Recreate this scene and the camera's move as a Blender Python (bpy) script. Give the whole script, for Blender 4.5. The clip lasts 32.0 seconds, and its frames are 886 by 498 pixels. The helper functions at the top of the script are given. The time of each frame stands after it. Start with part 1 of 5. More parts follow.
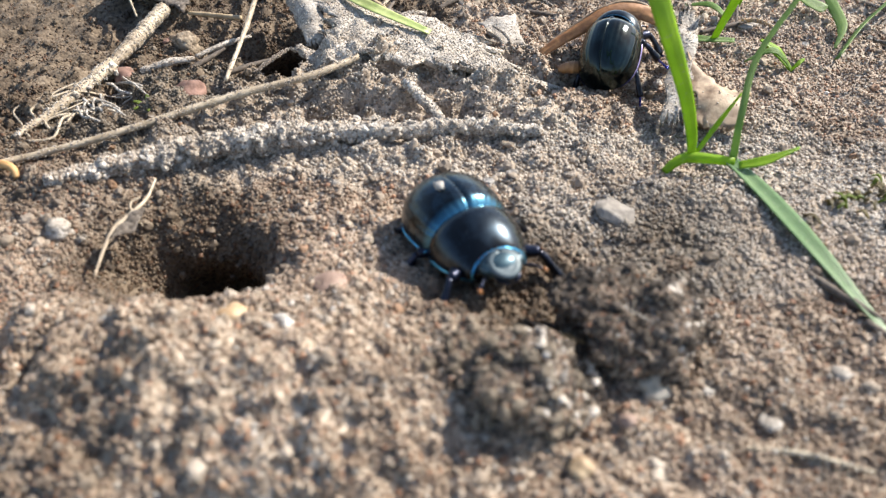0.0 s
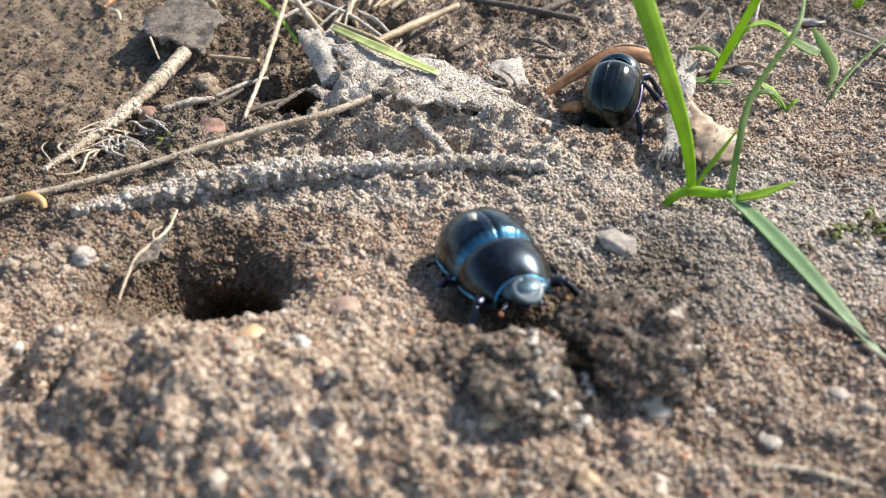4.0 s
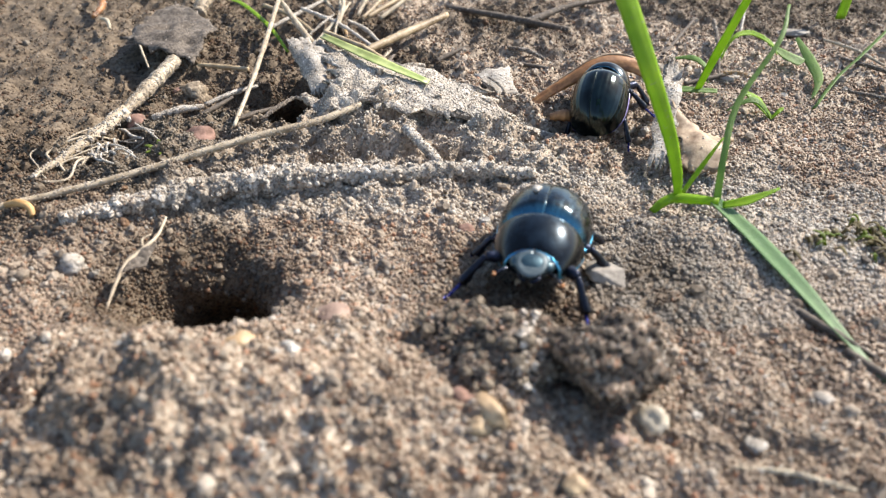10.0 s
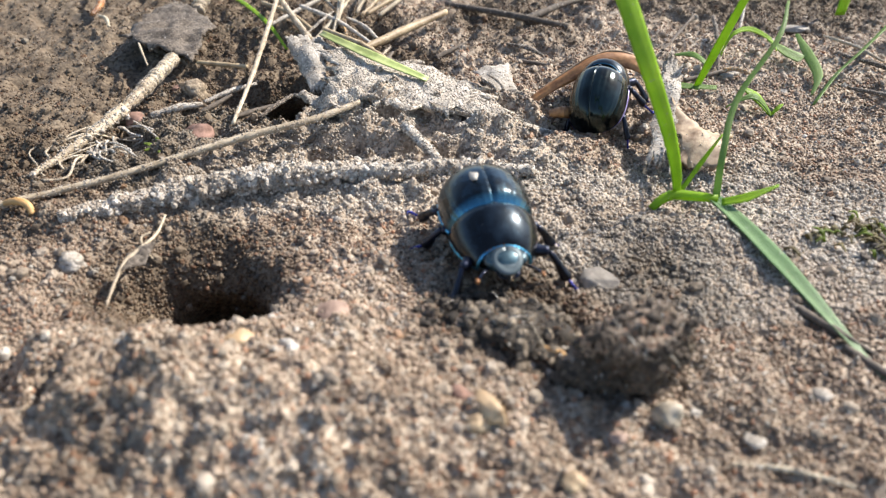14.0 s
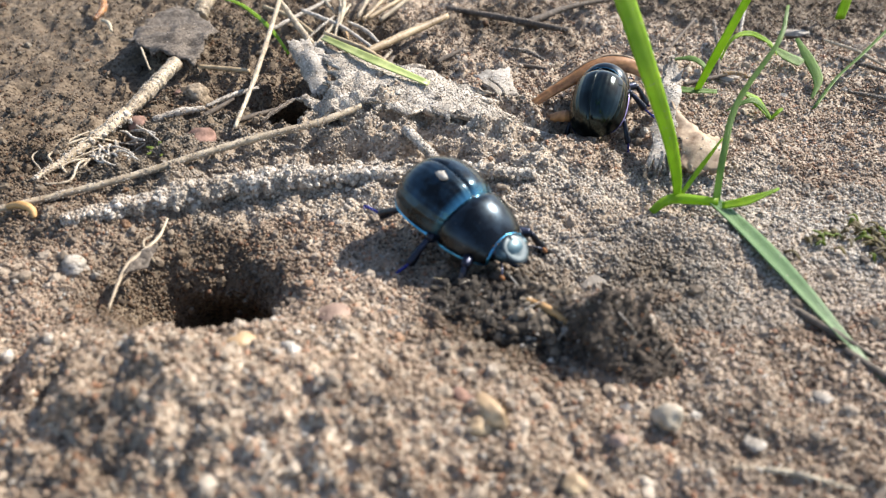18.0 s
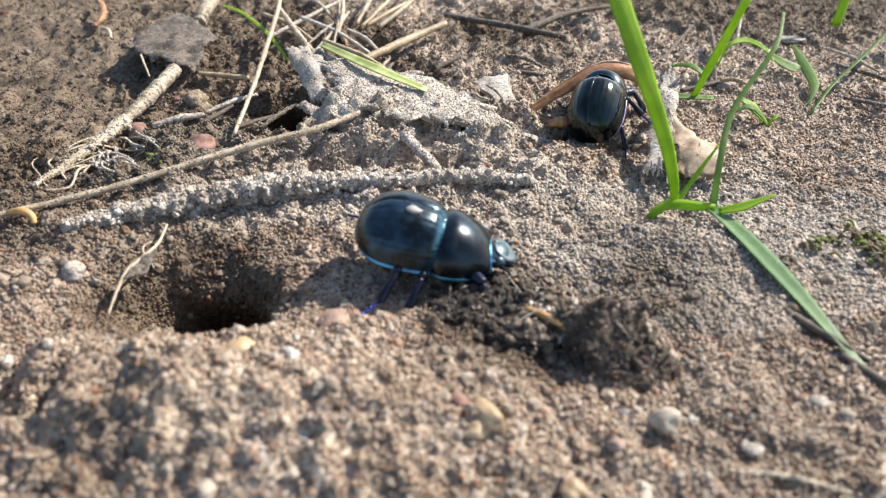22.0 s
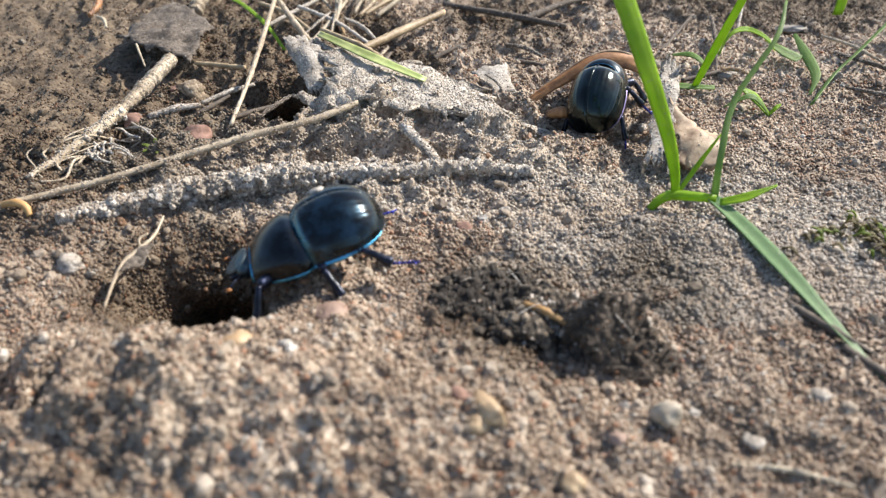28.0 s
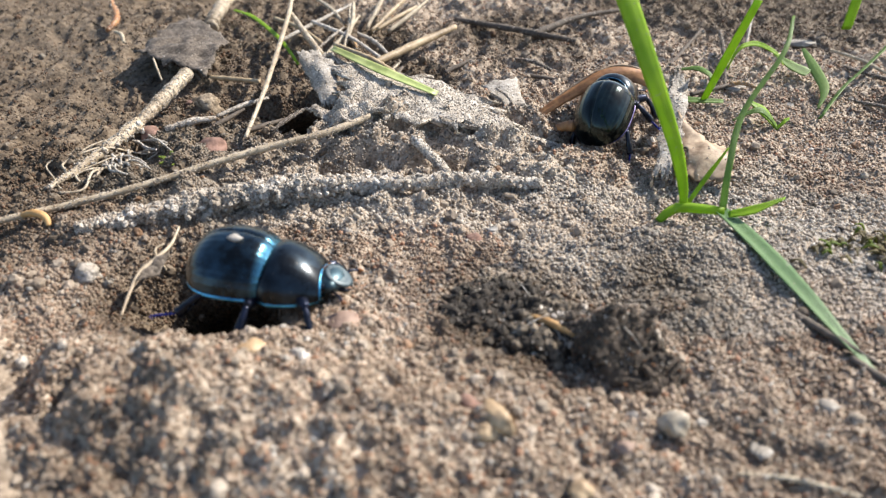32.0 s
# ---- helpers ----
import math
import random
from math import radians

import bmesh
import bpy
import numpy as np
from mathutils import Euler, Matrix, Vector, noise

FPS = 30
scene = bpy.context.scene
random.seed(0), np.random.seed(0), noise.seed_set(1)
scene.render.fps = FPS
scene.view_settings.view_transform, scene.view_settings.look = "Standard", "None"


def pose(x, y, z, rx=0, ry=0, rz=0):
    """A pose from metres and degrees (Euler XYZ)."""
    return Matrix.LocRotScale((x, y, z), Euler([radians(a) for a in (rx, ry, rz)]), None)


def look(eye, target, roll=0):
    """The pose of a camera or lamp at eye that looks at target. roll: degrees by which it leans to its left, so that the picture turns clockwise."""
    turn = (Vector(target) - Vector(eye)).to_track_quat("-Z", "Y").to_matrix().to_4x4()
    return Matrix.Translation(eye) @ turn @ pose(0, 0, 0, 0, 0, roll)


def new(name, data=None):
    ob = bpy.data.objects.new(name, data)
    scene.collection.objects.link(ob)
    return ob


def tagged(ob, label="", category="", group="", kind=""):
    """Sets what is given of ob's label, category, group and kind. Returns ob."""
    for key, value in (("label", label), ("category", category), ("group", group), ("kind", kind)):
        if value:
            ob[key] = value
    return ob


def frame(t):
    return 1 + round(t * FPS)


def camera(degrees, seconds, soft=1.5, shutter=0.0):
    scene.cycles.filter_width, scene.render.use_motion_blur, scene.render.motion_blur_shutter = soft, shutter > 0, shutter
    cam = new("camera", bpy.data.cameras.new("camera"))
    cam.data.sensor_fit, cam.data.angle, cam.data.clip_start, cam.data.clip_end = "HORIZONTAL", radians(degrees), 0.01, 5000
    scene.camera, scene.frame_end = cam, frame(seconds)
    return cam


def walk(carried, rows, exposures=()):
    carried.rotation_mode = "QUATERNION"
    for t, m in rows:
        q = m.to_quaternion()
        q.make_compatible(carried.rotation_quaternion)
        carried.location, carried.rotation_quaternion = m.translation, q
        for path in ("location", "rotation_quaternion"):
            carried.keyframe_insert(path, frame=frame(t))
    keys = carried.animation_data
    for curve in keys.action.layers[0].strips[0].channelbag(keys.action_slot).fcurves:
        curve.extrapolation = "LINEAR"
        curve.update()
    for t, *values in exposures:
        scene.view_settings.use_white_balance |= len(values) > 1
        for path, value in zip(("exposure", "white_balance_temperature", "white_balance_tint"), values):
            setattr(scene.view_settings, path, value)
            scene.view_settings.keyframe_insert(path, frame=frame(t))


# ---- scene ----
# Plan numbers are in centimetres; CM turns them into metres.
CM = 0.01
EYES = [  # seconds, x, y, z, yaw, pitch, roll
    (0.0, 0.026, 0.376, 4.734, 0.64, -41.87, -0.07),
    (0.5, -0.031, 0.234, 4.796, 1.28, -41.29, -0.19),
    (1.0, -0.018, 0.125, 4.810, 2.06, -39.97, -0.57),
    (1.5, -0.003, 0.067, 4.812, 1.40, -38.69, -0.44),
    (2.0, -0.002, 0.033, 4.819, 1.32, -38.40, -0.40),
    (2.5, -0.007, 0.041, 4.834, 1.15, -38.76, -0.30),
    (3.0, -0.013, -0.000, 4.823, 1.14, -38.27, -0.21),
    (3.5, -0.017, 0.023, 4.808, 1.17, -38.33, -0.25),
    (5.5, -0.013, 0.060, 4.789, 0.57, -38.53, 0.04),
    (6.0, -0.010, 0.081, 4.792, 0.34, -38.84, 0.15),
    (6.5, -0.014, 0.057, 4.799, 0.17, -38.66, 0.29),
    (7.0, -0.004, 0.051, 4.794, 0.59, -38.67, -0.00),
    (7.5, -0.015, 0.092, 4.780, 0.28, -39.09, 0.21),
    (8.0, -0.014, 0.070, 4.779, -0.02, -38.95, 0.41),
    (8.5, -0.026, 0.016, 4.812, -0.12, -38.29, 0.48),
    (9.0, -0.013, 0.026, 4.790, 0.18, -38.18, 0.27),
    (9.5, -0.018, 0.005, 4.797, 0.18, -37.89, 0.28),
    (10.0, -0.008, -0.008, 4.792, 0.13, -37.61, 0.31),
    (10.5, -0.005, -0.005, 4.795, 0.08, -37.77, 0.32),
    (11.0, -0.009, -0.017, 4.804, 0.00, -37.57, 0.34),
    (11.5, -0.007, -0.009, 4.806, 0.03, -37.63, 0.31),
    (12.0, -0.005, -0.013, 4.801, 0.03, -37.63, 0.30),
    (12.5, -0.004, 0.007, 4.792, -0.05, -37.83, 0.31),
    (13.0, -0.006, 0.022, 4.778, -0.05, -37.96, 0.30),
    (13.5, -0.005, 0.012, 4.788, 0.06, -38.10, 0.26),
    (14.0, 0.005, -0.004, 4.797, 0.16, -37.85, 0.17),
    (14.5, -0.011, -0.011, 4.807, -0.02, -37.78, 0.31),
    (16.5, 0.006, -0.015, 4.806, 0.21, -37.64, 0.13),
    (17.0, -0.003, -0.028, 4.816, 0.07, -37.53, 0.20),
    (17.5, 0.004, -0.023, 4.799, 0.18, -37.53, 0.15),
    (18.0, 0.006, -0.029, 4.811, 0.27, -37.56, 0.11),
    (18.5, 0.005, -0.022, 4.814, 0.35, -37.82, 0.05),
    (19.0, 0.001, -0.000, 4.799, 0.24, -37.93, 0.10),
    (19.5, 0.010, -0.026, 4.807, 0.28, -37.73, 0.09),
    (20.0, 0.009, -0.048, 4.809, 0.25, -37.23, 0.11),
    (20.5, 0.011, -0.050, 4.815, 0.22, -37.18, 0.09),
    (21.0, 0.013, -0.032, 4.801, 0.16, -37.23, 0.06),
    (21.5, 0.009, -0.070, 4.825, 0.13, -36.94, 0.15),
    (22.0, 0.011, -0.059, 4.826, 0.16, -37.08, 0.11),
    (22.5, 0.015, -0.049, 4.813, 0.15, -37.13, 0.12),
    (23.0, 0.014, -0.045, 4.811, 0.09, -37.16, 0.12),
    (23.5, 0.014, -0.034, 4.806, 0.09, -37.38, 0.14),
    (24.0, 0.008, -0.011, 4.804, 0.01, -37.76, 0.14),
    (24.5, 0.010, -0.006, 4.787, 0.05, -37.77, 0.11),
    (25.0, 0.019, -0.006, 4.795, 0.13, -37.72, 0.05),
    (25.5, 0.014, -0.010, 4.795, 0.04, -37.54, 0.13),
    (27.5, -0.001, 0.004, 4.816, 0.04, -38.08, 0.13),
    (28.0, 0.002, 0.004, 4.798, -0.01, -37.84, 0.15),
    (28.5, -0.002, -0.012, 4.810, -0.00, -37.80, 0.19),
    (29.0, -0.031, 0.025, 4.788, 0.13, -38.15, 0.51),
    (29.5, -0.034, -0.004, 4.816, 0.78, -38.41, 0.12),
    (30.0, -0.010, -0.030, 4.835, 1.15, -37.98, -0.25),
    (30.5, -0.007, -0.027, 4.816, 1.01, -37.82, -0.23),
    (31.0, 0.001, -0.066, 4.847, 1.03, -37.61, -0.24),
    (31.5, 0.003, -0.094, 4.855, 1.07, -37.15, -0.26),
    (32.0, 0.003, -0.096, 4.847, 1.01, -36.83, -0.26),
]


def aim(x, y, z, yaw, pitch, roll):
    return pose(x * CM, y * CM, z * CM, 90 + pitch, 0, yaw) @ pose(0, 0, 0, 0, 0, roll)


cam = camera(62, 32.0, soft=1.35)
cam.data.dof.use_dof = True
cam.data.dof.focus_distance = 0.100
cam.data.dof.aperture_fstop = 32
walk(cam, [(t, aim(*row)) for t, *row in EYES], exposures=[(0, 1.15), (26, 1.15), (28, 1.01), (32, 1.01)])

# ---- light: a low afternoon sun from behind the scene, and the open sky ----
SUN_TURN, SUN_HEIGHT = 58, 41
world = bpy.data.worlds.new("sky")
scene.world = world
world.use_nodes = True
sky = world.node_tree.nodes.new("ShaderNodeTexSky")
sky.sky_type, sky.sun_disc = "NISHITA", False
sky.sun_elevation, sky.sun_rotation = radians(SUN_HEIGHT), radians(SUN_TURN)
backing = world.node_tree.nodes["Background"]
backing.inputs["Strength"].default_value = 0.11
world.node_tree.links.new(sky.outputs[0], backing.inputs["Color"])
sun = new("sun", bpy.data.lights.new("sun", "SUN"))
sun.data.energy, sun.data.angle, sun.data.color = 4.6, radians(0.6), (1.0, 0.935, 0.85)
sun.matrix_world = look((math.sin(radians(SUN_TURN)) * math.cos(radians(SUN_HEIGHT)),
                         math.cos(radians(SUN_TURN)) * math.cos(radians(SUN_HEIGHT)), math.sin(radians(SUN_HEIGHT))), (0, 0, 0))


# ---- materials ----
class Nodes:
    """A node material written in short steps."""

    def __init__(self, name):
        self.mat = bpy.data.materials.new(name)
        self.mat.use_nodes = True
        self.tree = self.mat.node_tree
        self.shader = self.tree.nodes["Principled BSDF"]

    def add(self, kind, **settings):
        node = self.tree.nodes.new(kind)
        for key, value in settings.items():
            if key in node.inputs:
                node.inputs[key].default_value = value
        return node

    def join(self, a, b):
        self.tree.links.new(a, b)

    def coords(self):
        return self.tree.nodes.new("ShaderNodeTexCoord").outputs["Object"]

    def noise(self, scale, detail=4, rough=0.6, where=None):
        node = self.add("ShaderNodeTexNoise", Scale=scale, Detail=detail, Roughness=rough)
        self.join(where or self.coords(), node.inputs["Vector"])
        return node.outputs["Fac"]

    def ramp(self, value, stops, constant=False):
        node = self.tree.nodes.new("ShaderNodeValToRGB")
        node.color_ramp.interpolation = "CONSTANT" if constant else "LINEAR"
        points = node.color_ramp.elements
        while len(points) < len(stops):
            points.new(0.5)
        for point, (at, colour) in zip(points, stops):
            point.position, point.color = at, (*colour, 1)
        self.join(value, node.inputs["Fac"])
        return node.outputs["Color"]

    def mix(self, factor, a, b, blend="MIX"):
        node = self.tree.nodes.new("ShaderNodeMix")
        node.data_type, node.blend_type = "RGBA", blend
        for value, socket in ((factor, node.inputs[0]), (a, node.inputs[6]), (b, node.inputs[7])):
            if isinstance(value, (int, float)):
                socket.default_value = value
            elif isinstance(value, tuple):
                socket.default_value = (*value, 1)
            else:
                self.join(value, socket)
        return node.outputs[2]

    def bump(self, value, strength, distance):
        node = self.add("ShaderNodeBump", Strength=strength, Distance=distance)
        self.join(value, node.inputs["Height"])
        self.join(node.outputs[0], self.shader.inputs["Normal"])

    def finish(self, colour, rough, **more):
        for value, key in ((colour, "Base Color"), (rough, "Roughness")):
            if isinstance(value, (int, float)):
                self.shader.inputs[key].default_value = value
            elif isinstance(value, tuple):
                self.shader.inputs[key].default_value = (*value, 1)
            else:
                self.join(value, self.shader.inputs[key])
        for key, value in more.items():
            self.shader.inputs[key.replace("_", " ")].default_value = value
        return self.mat


def damp_and_shade(n):
    """Damp brown stains on the soil, round the old brown leaf, far behind the grass and at the burrow, with shade round
    the dung painted in; other spots darken a straw gap and the near sand. All have ragged edges.
    """
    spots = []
    # the spot at (0.007, 0.052) paints in shade and damp round the dung
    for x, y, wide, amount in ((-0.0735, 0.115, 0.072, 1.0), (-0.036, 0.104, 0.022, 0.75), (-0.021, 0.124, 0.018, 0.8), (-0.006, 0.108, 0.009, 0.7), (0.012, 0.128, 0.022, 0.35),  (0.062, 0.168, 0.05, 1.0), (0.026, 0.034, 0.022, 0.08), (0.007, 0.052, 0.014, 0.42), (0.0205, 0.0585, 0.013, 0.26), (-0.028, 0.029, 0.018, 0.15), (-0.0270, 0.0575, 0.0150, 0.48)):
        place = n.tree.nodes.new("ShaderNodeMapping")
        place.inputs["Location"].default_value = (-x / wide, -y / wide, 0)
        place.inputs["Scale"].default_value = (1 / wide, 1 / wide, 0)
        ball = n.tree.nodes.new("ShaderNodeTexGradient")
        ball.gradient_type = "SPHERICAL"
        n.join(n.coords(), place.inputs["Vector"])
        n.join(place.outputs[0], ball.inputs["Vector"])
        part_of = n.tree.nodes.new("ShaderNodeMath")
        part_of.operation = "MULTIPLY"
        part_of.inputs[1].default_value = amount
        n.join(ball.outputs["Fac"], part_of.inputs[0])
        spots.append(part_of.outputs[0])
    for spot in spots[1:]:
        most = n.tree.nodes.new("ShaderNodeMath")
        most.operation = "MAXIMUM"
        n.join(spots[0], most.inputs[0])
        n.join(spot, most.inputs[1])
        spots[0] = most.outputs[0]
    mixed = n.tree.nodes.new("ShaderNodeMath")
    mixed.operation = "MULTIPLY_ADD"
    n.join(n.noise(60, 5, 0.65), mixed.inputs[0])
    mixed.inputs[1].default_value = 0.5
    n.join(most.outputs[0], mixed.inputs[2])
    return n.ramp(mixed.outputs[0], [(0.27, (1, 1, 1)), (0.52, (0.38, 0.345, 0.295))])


def sandy(n, scale, dark, mid, light):
    """Packed sand: cells of grain size, each with its own colour, and their relief."""
    cells = n.add("ShaderNodeTexVoronoi", Scale=scale)
    n.join(n.coords(), cells.inputs["Vector"])
    apart = n.tree.nodes.new("ShaderNodeSeparateColor")
    n.join(cells.outputs["Color"], apart.inputs[0])
    colour = n.ramp(apart.outputs[0], [(0.0, dark), (0.35, mid), (0.7, tuple(0.5 * (x + y) for x, y in zip(mid, light))), (1.0, light)])
    node = n.add("ShaderNodeBump", Strength=0.45, Distance=0.5 / scale)
    node.invert = True
    n.join(cells.outputs["Distance"], node.inputs["Height"])
    n.join(node.outputs[0], n.shader.inputs["Normal"])
    return colour


def soil_material():
    """Sandy soil: grey-brown, with browner damp patches, shade painted in round the dung, and bright specks."""
    n = Nodes("soil")
    colour = sandy(n, 2600, (0.16, 0.125, 0.092), (0.32, 0.26, 0.20), (0.52, 0.45, 0.37))
    stain = n.ramp(n.noise(90, 4, 0.6), [(0.35, (0.70, 0.65, 0.59)), (0.6, (1, 0.98, 0.95))])
    colour = n.mix(1.0, colour, stain, "MULTIPLY")
    colour = n.mix(1.0, colour, damp_and_shade(n), "MULTIPLY")
    return n.finish(colour, 0.9)


def clod_material(name, dark, mid, light, scale=2600):
    """Caked sand on clods, twigs and leaves."""
    n = Nodes(name)
    colour = sandy(n, scale, dark, mid, light)
    colour = n.mix(1.0, colour, n.ramp(n.noise(300, 4), [(0.35, (0.66, 0.62, 0.57)), (0.65, (1, 1, 1))]), "MULTIPLY")
    return n.finish(colour, 0.85)


def grain_material(name, dark, mid, light, odd, rough=0.5, glow=0.40, stained=0.64):
    """Rounded mineral grains, each its own colour; quartz lets some light through and glints."""
    n = Nodes(name)
    chance = n.tree.nodes.new("ShaderNodeNewGeometry").outputs["Random Per Island"]
    colour = n.ramp(chance, [(0.0, dark), (0.16, mid), (0.42, tuple(0.5 * (a + b) for a, b in zip(mid, light))),
                             (0.68, light), (0.86, odd), (0.93, (0.62, 0.60, 0.56))], True)
    wide = n.noise(70, 4, 0.6)
    colour = n.mix(1.0, colour, n.ramp(wide, [(0.36, (stained, 0.9 * stained, 0.8 * stained)), (0.6, (1, 0.98, 0.95))]), "MULTIPLY")
    colour = n.mix(1.0, colour, damp_and_shade(n), "MULTIPLY")
    colour = n.mix(0.5, colour, n.ramp(n.noise(4000, 2), [(0.35, (0.6, 0.55, 0.5)), (0.65, (1, 1, 1))]), "MULTIPLY")
    through_light = n.tree.nodes.new("ShaderNodeBsdfTranslucent")
    both = n.tree.nodes.new("ShaderNodeMixShader")
    both.inputs[0].default_value = glow
    n.join(colour, through_light.inputs["Color"])
    n.join(n.shader.outputs[0], both.inputs[1])
    n.join(through_light.outputs[0], both.inputs[2])
    n.join(both.outputs[0], n.tree.nodes["Material Output"].inputs["Surface"])
    gloss = n.ramp(n.noise(1800, 2), [(0.3, (rough * 0.7,) * 3), (0.7, (rough * 1.5,) * 3)])
    return n.finish(colour, gloss)


def fibre_material(name, dark, light, scale=900, rough=0.75, stretch=(1, 1, 1)):
    """Dry plant matter, bark or stone with grain and stains."""
    n = Nodes(name)
    place = n.tree.nodes.new("ShaderNodeMapping")
    place.inputs["Scale"].default_value = stretch
    n.join(n.coords(), place.inputs["Vector"])
    fine, wide = n.noise(scale, 4, 0.65, place.outputs[0]), n.noise(scale * 0.15, 3)
    colour = n.ramp(fine, [(0.3, dark), (0.7, light)])
    colour = n.mix(1.0, colour, n.ramp(wide, [(0.35, (0.6, 0.57, 0.54)), (0.65, (1, 1, 1))]), "MULTIPLY")
    n.bump(fine, 0.5, 0.0002)
    return n.finish(colour, rough)


def leaf_material(name, dark, light, rough=0.42, glow=0.6):
    """A living grass blade: veined along its length, lit through."""
    n = Nodes(name)
    veins = n.add("ShaderNodeTexWave", Scale=1.0, Distortion=0.4)
    uv = n.tree.nodes.new("ShaderNodeUVMap")
    place = n.tree.nodes.new("ShaderNodeMapping")
    place.inputs["Scale"].default_value = (4.0, 0.02, 1)
    n.join(uv.outputs[0], place.inputs["Vector"])
    n.join(place.outputs[0], veins.inputs["Vector"])
    colour = n.ramp(n.noise(260, 4), [(0.3, dark), (0.7, light)])
    colour = n.mix(0.35, colour, n.ramp(veins.outputs["Fac"], [(0.2, (0.5, 0.6, 0.4)), (0.8, (1, 1, 1))]), "MULTIPLY")
    colour = n.mix(n.ramp(n.noise(1500, 3), [(0.66, (0, 0, 0)), (0.72, (0.7, 0.7, 0.7))]), colour, (0.36, 0.33, 0.26))
    through_light = n.tree.nodes.new("ShaderNodeBsdfTranslucent")
    both = n.tree.nodes.new("ShaderNodeMixShader")
    both.inputs[0].default_value = glow
    n.join(colour, through_light.inputs["Color"])
    n.join(n.shader.outputs[0], both.inputs[1])
    n.join(through_light.outputs[0], both.inputs[2])
    n.join(both.outputs[0], n.tree.nodes["Material Output"].inputs["Surface"])
    n.bump(veins.outputs["Fac"], 0.3, 0.0001)
    return n.finish(colour, rough)


def shell_material(name, dark, light, rough, metal=0.85, lines=0, front=(0.01, 0.03, 0.04)):
    """A beetle's polished cuticle with fine pits and dust; lines: lengthwise grooves across a wing case, whose front
    edge gets its sheen painted in.
    """
    n = Nodes(name)
    wide = n.noise(420, 3)
    colour = n.ramp(wide, [(0.40, dark), (0.66, light)])
    dust = n.ramp(n.noise(3000, 3), [(0.68, (0, 0, 0)), (0.76, (0.4, 0.4, 0.4))])
    colour = n.mix(dust, colour, (0.20, 0.17, 0.14))
    relief = n.noise(5200, 2)
    if lines:
        apart = n.tree.nodes.new("ShaderNodeSeparateXYZ")
        across = n.add("ShaderNodeMapping")
        across.inputs["Scale"].default_value = (1, 0.1, 1)
        n.join(n.tree.nodes.new("ShaderNodeUVMap").outputs[0], across.inputs["Vector"])
        n.join(across.outputs[0], apart.inputs[0])
        scaled = n.tree.nodes.new("ShaderNodeMath")
        scaled.operation = "MULTIPLY"
        scaled.inputs[1].default_value = lines * 2 * math.pi
        n.join(apart.outputs[0], scaled.inputs[0])
        ripple = n.tree.nodes.new("ShaderNodeMath")
        ripple.operation = "SINE"
        n.join(scaled.outputs[0], ripple.inputs[0])
        both = n.tree.nodes.new("ShaderNodeMath")
        both.operation = "MULTIPLY_ADD"
        n.join(relief, both.inputs[0])
        both.inputs[1].default_value = 0.8
        n.join(ripple.outputs[0], both.inputs[2])
        relief = both.outputs[0]
        # the sheen behind the pronotum is put into the colour here
        edge = n.ramp(apart.outputs[1], [(0.90, (0, 0, 0)), (0.985, (0.9, 0.9, 0.9))])
        colour = n.mix(edge, colour, front)
    n.bump(relief, 0.17 if lines else 0.08, 0.00005 if lines else 0.00004)
    rougher = n.ramp(wide, [(0.3, (rough * 0.8,) * 3), (0.7, (rough * 1.3,) * 3)])
    return n.finish(colour, rougher, Metallic=metal, Coat_Weight=0.35, Coat_Roughness=0.6 * rough)


SOIL = soil_material()
DRY_GRAINS = grain_material("dry_sand_grains", (0.25, 0.225, 0.195), (0.61, 0.565, 0.50), (0.75, 0.71, 0.65), (0.50, 0.40, 0.31), stained=0.88)
STONE_PINK = fibre_material("pink_stone", (0.26, 0.17, 0.125), (0.42, 0.30, 0.235), 700, 0.7)
GRAINS = grain_material("sand_grains", (0.22, 0.17, 0.13), (0.53, 0.42, 0.325), (0.70, 0.585, 0.475), (0.58, 0.35, 0.23))
CRUMBS = grain_material("soil_crumbs", (0.24, 0.20, 0.16), (0.40, 0.34, 0.27), (0.56, 0.49, 0.41), (0.42, 0.27, 0.17), 0.7, 0.2)
DUNG_GRAINS = grain_material("dung_grains", (0.03, 0.024, 0.017), (0.09, 0.07, 0.05), (0.24, 0.195, 0.145), (0.30, 0.15, 0.07))
WET_DUNG_GRAINS = grain_material("wet_dung_grains", (0.012, 0.010, 0.008), (0.038, 0.030, 0.022), (0.11, 0.09, 0.066), (0.2, 0.11, 0.05))
WET_DUNG = fibre_material("wet_dung", (0.014, 0.011, 0.008), (0.065, 0.05, 0.034), 1100, 0.85)
DUNG = fibre_material("dung", (0.022, 0.018, 0.013), (0.115, 0.085, 0.06), 1100, 0.9)
DUNG_BROWN = fibre_material("brown_dung", (0.06, 0.048, 0.035), (0.30, 0.24, 0.17), 900, 0.85)
STRAW = fibre_material("straw", (0.26, 0.18, 0.09), (0.55, 0.43, 0.27), 700, 0.55)
PALE_STRAW = fibre_material("weathered_straw", (0.27, 0.22, 0.15), (0.52, 0.45, 0.33), 800, 0.7)
TWIG = clod_material("sandy_twig", (0.30, 0.265, 0.225), (0.46, 0.42, 0.36), (0.62, 0.575, 0.51), 3400)
DARK_TWIG = fibre_material("dark_twig", (0.05, 0.04, 0.03), (0.16, 0.125, 0.095), 1300, 0.8)
GREY_LEAF = clod_material("sandy_grey_leaf", (0.30, 0.265, 0.225), (0.46, 0.415, 0.355), (0.58, 0.53, 0.465), 3200)
CAKED = clod_material("caked_sand", (0.29, 0.25, 0.20), (0.48, 0.425, 0.36), (0.66, 0.605, 0.53))
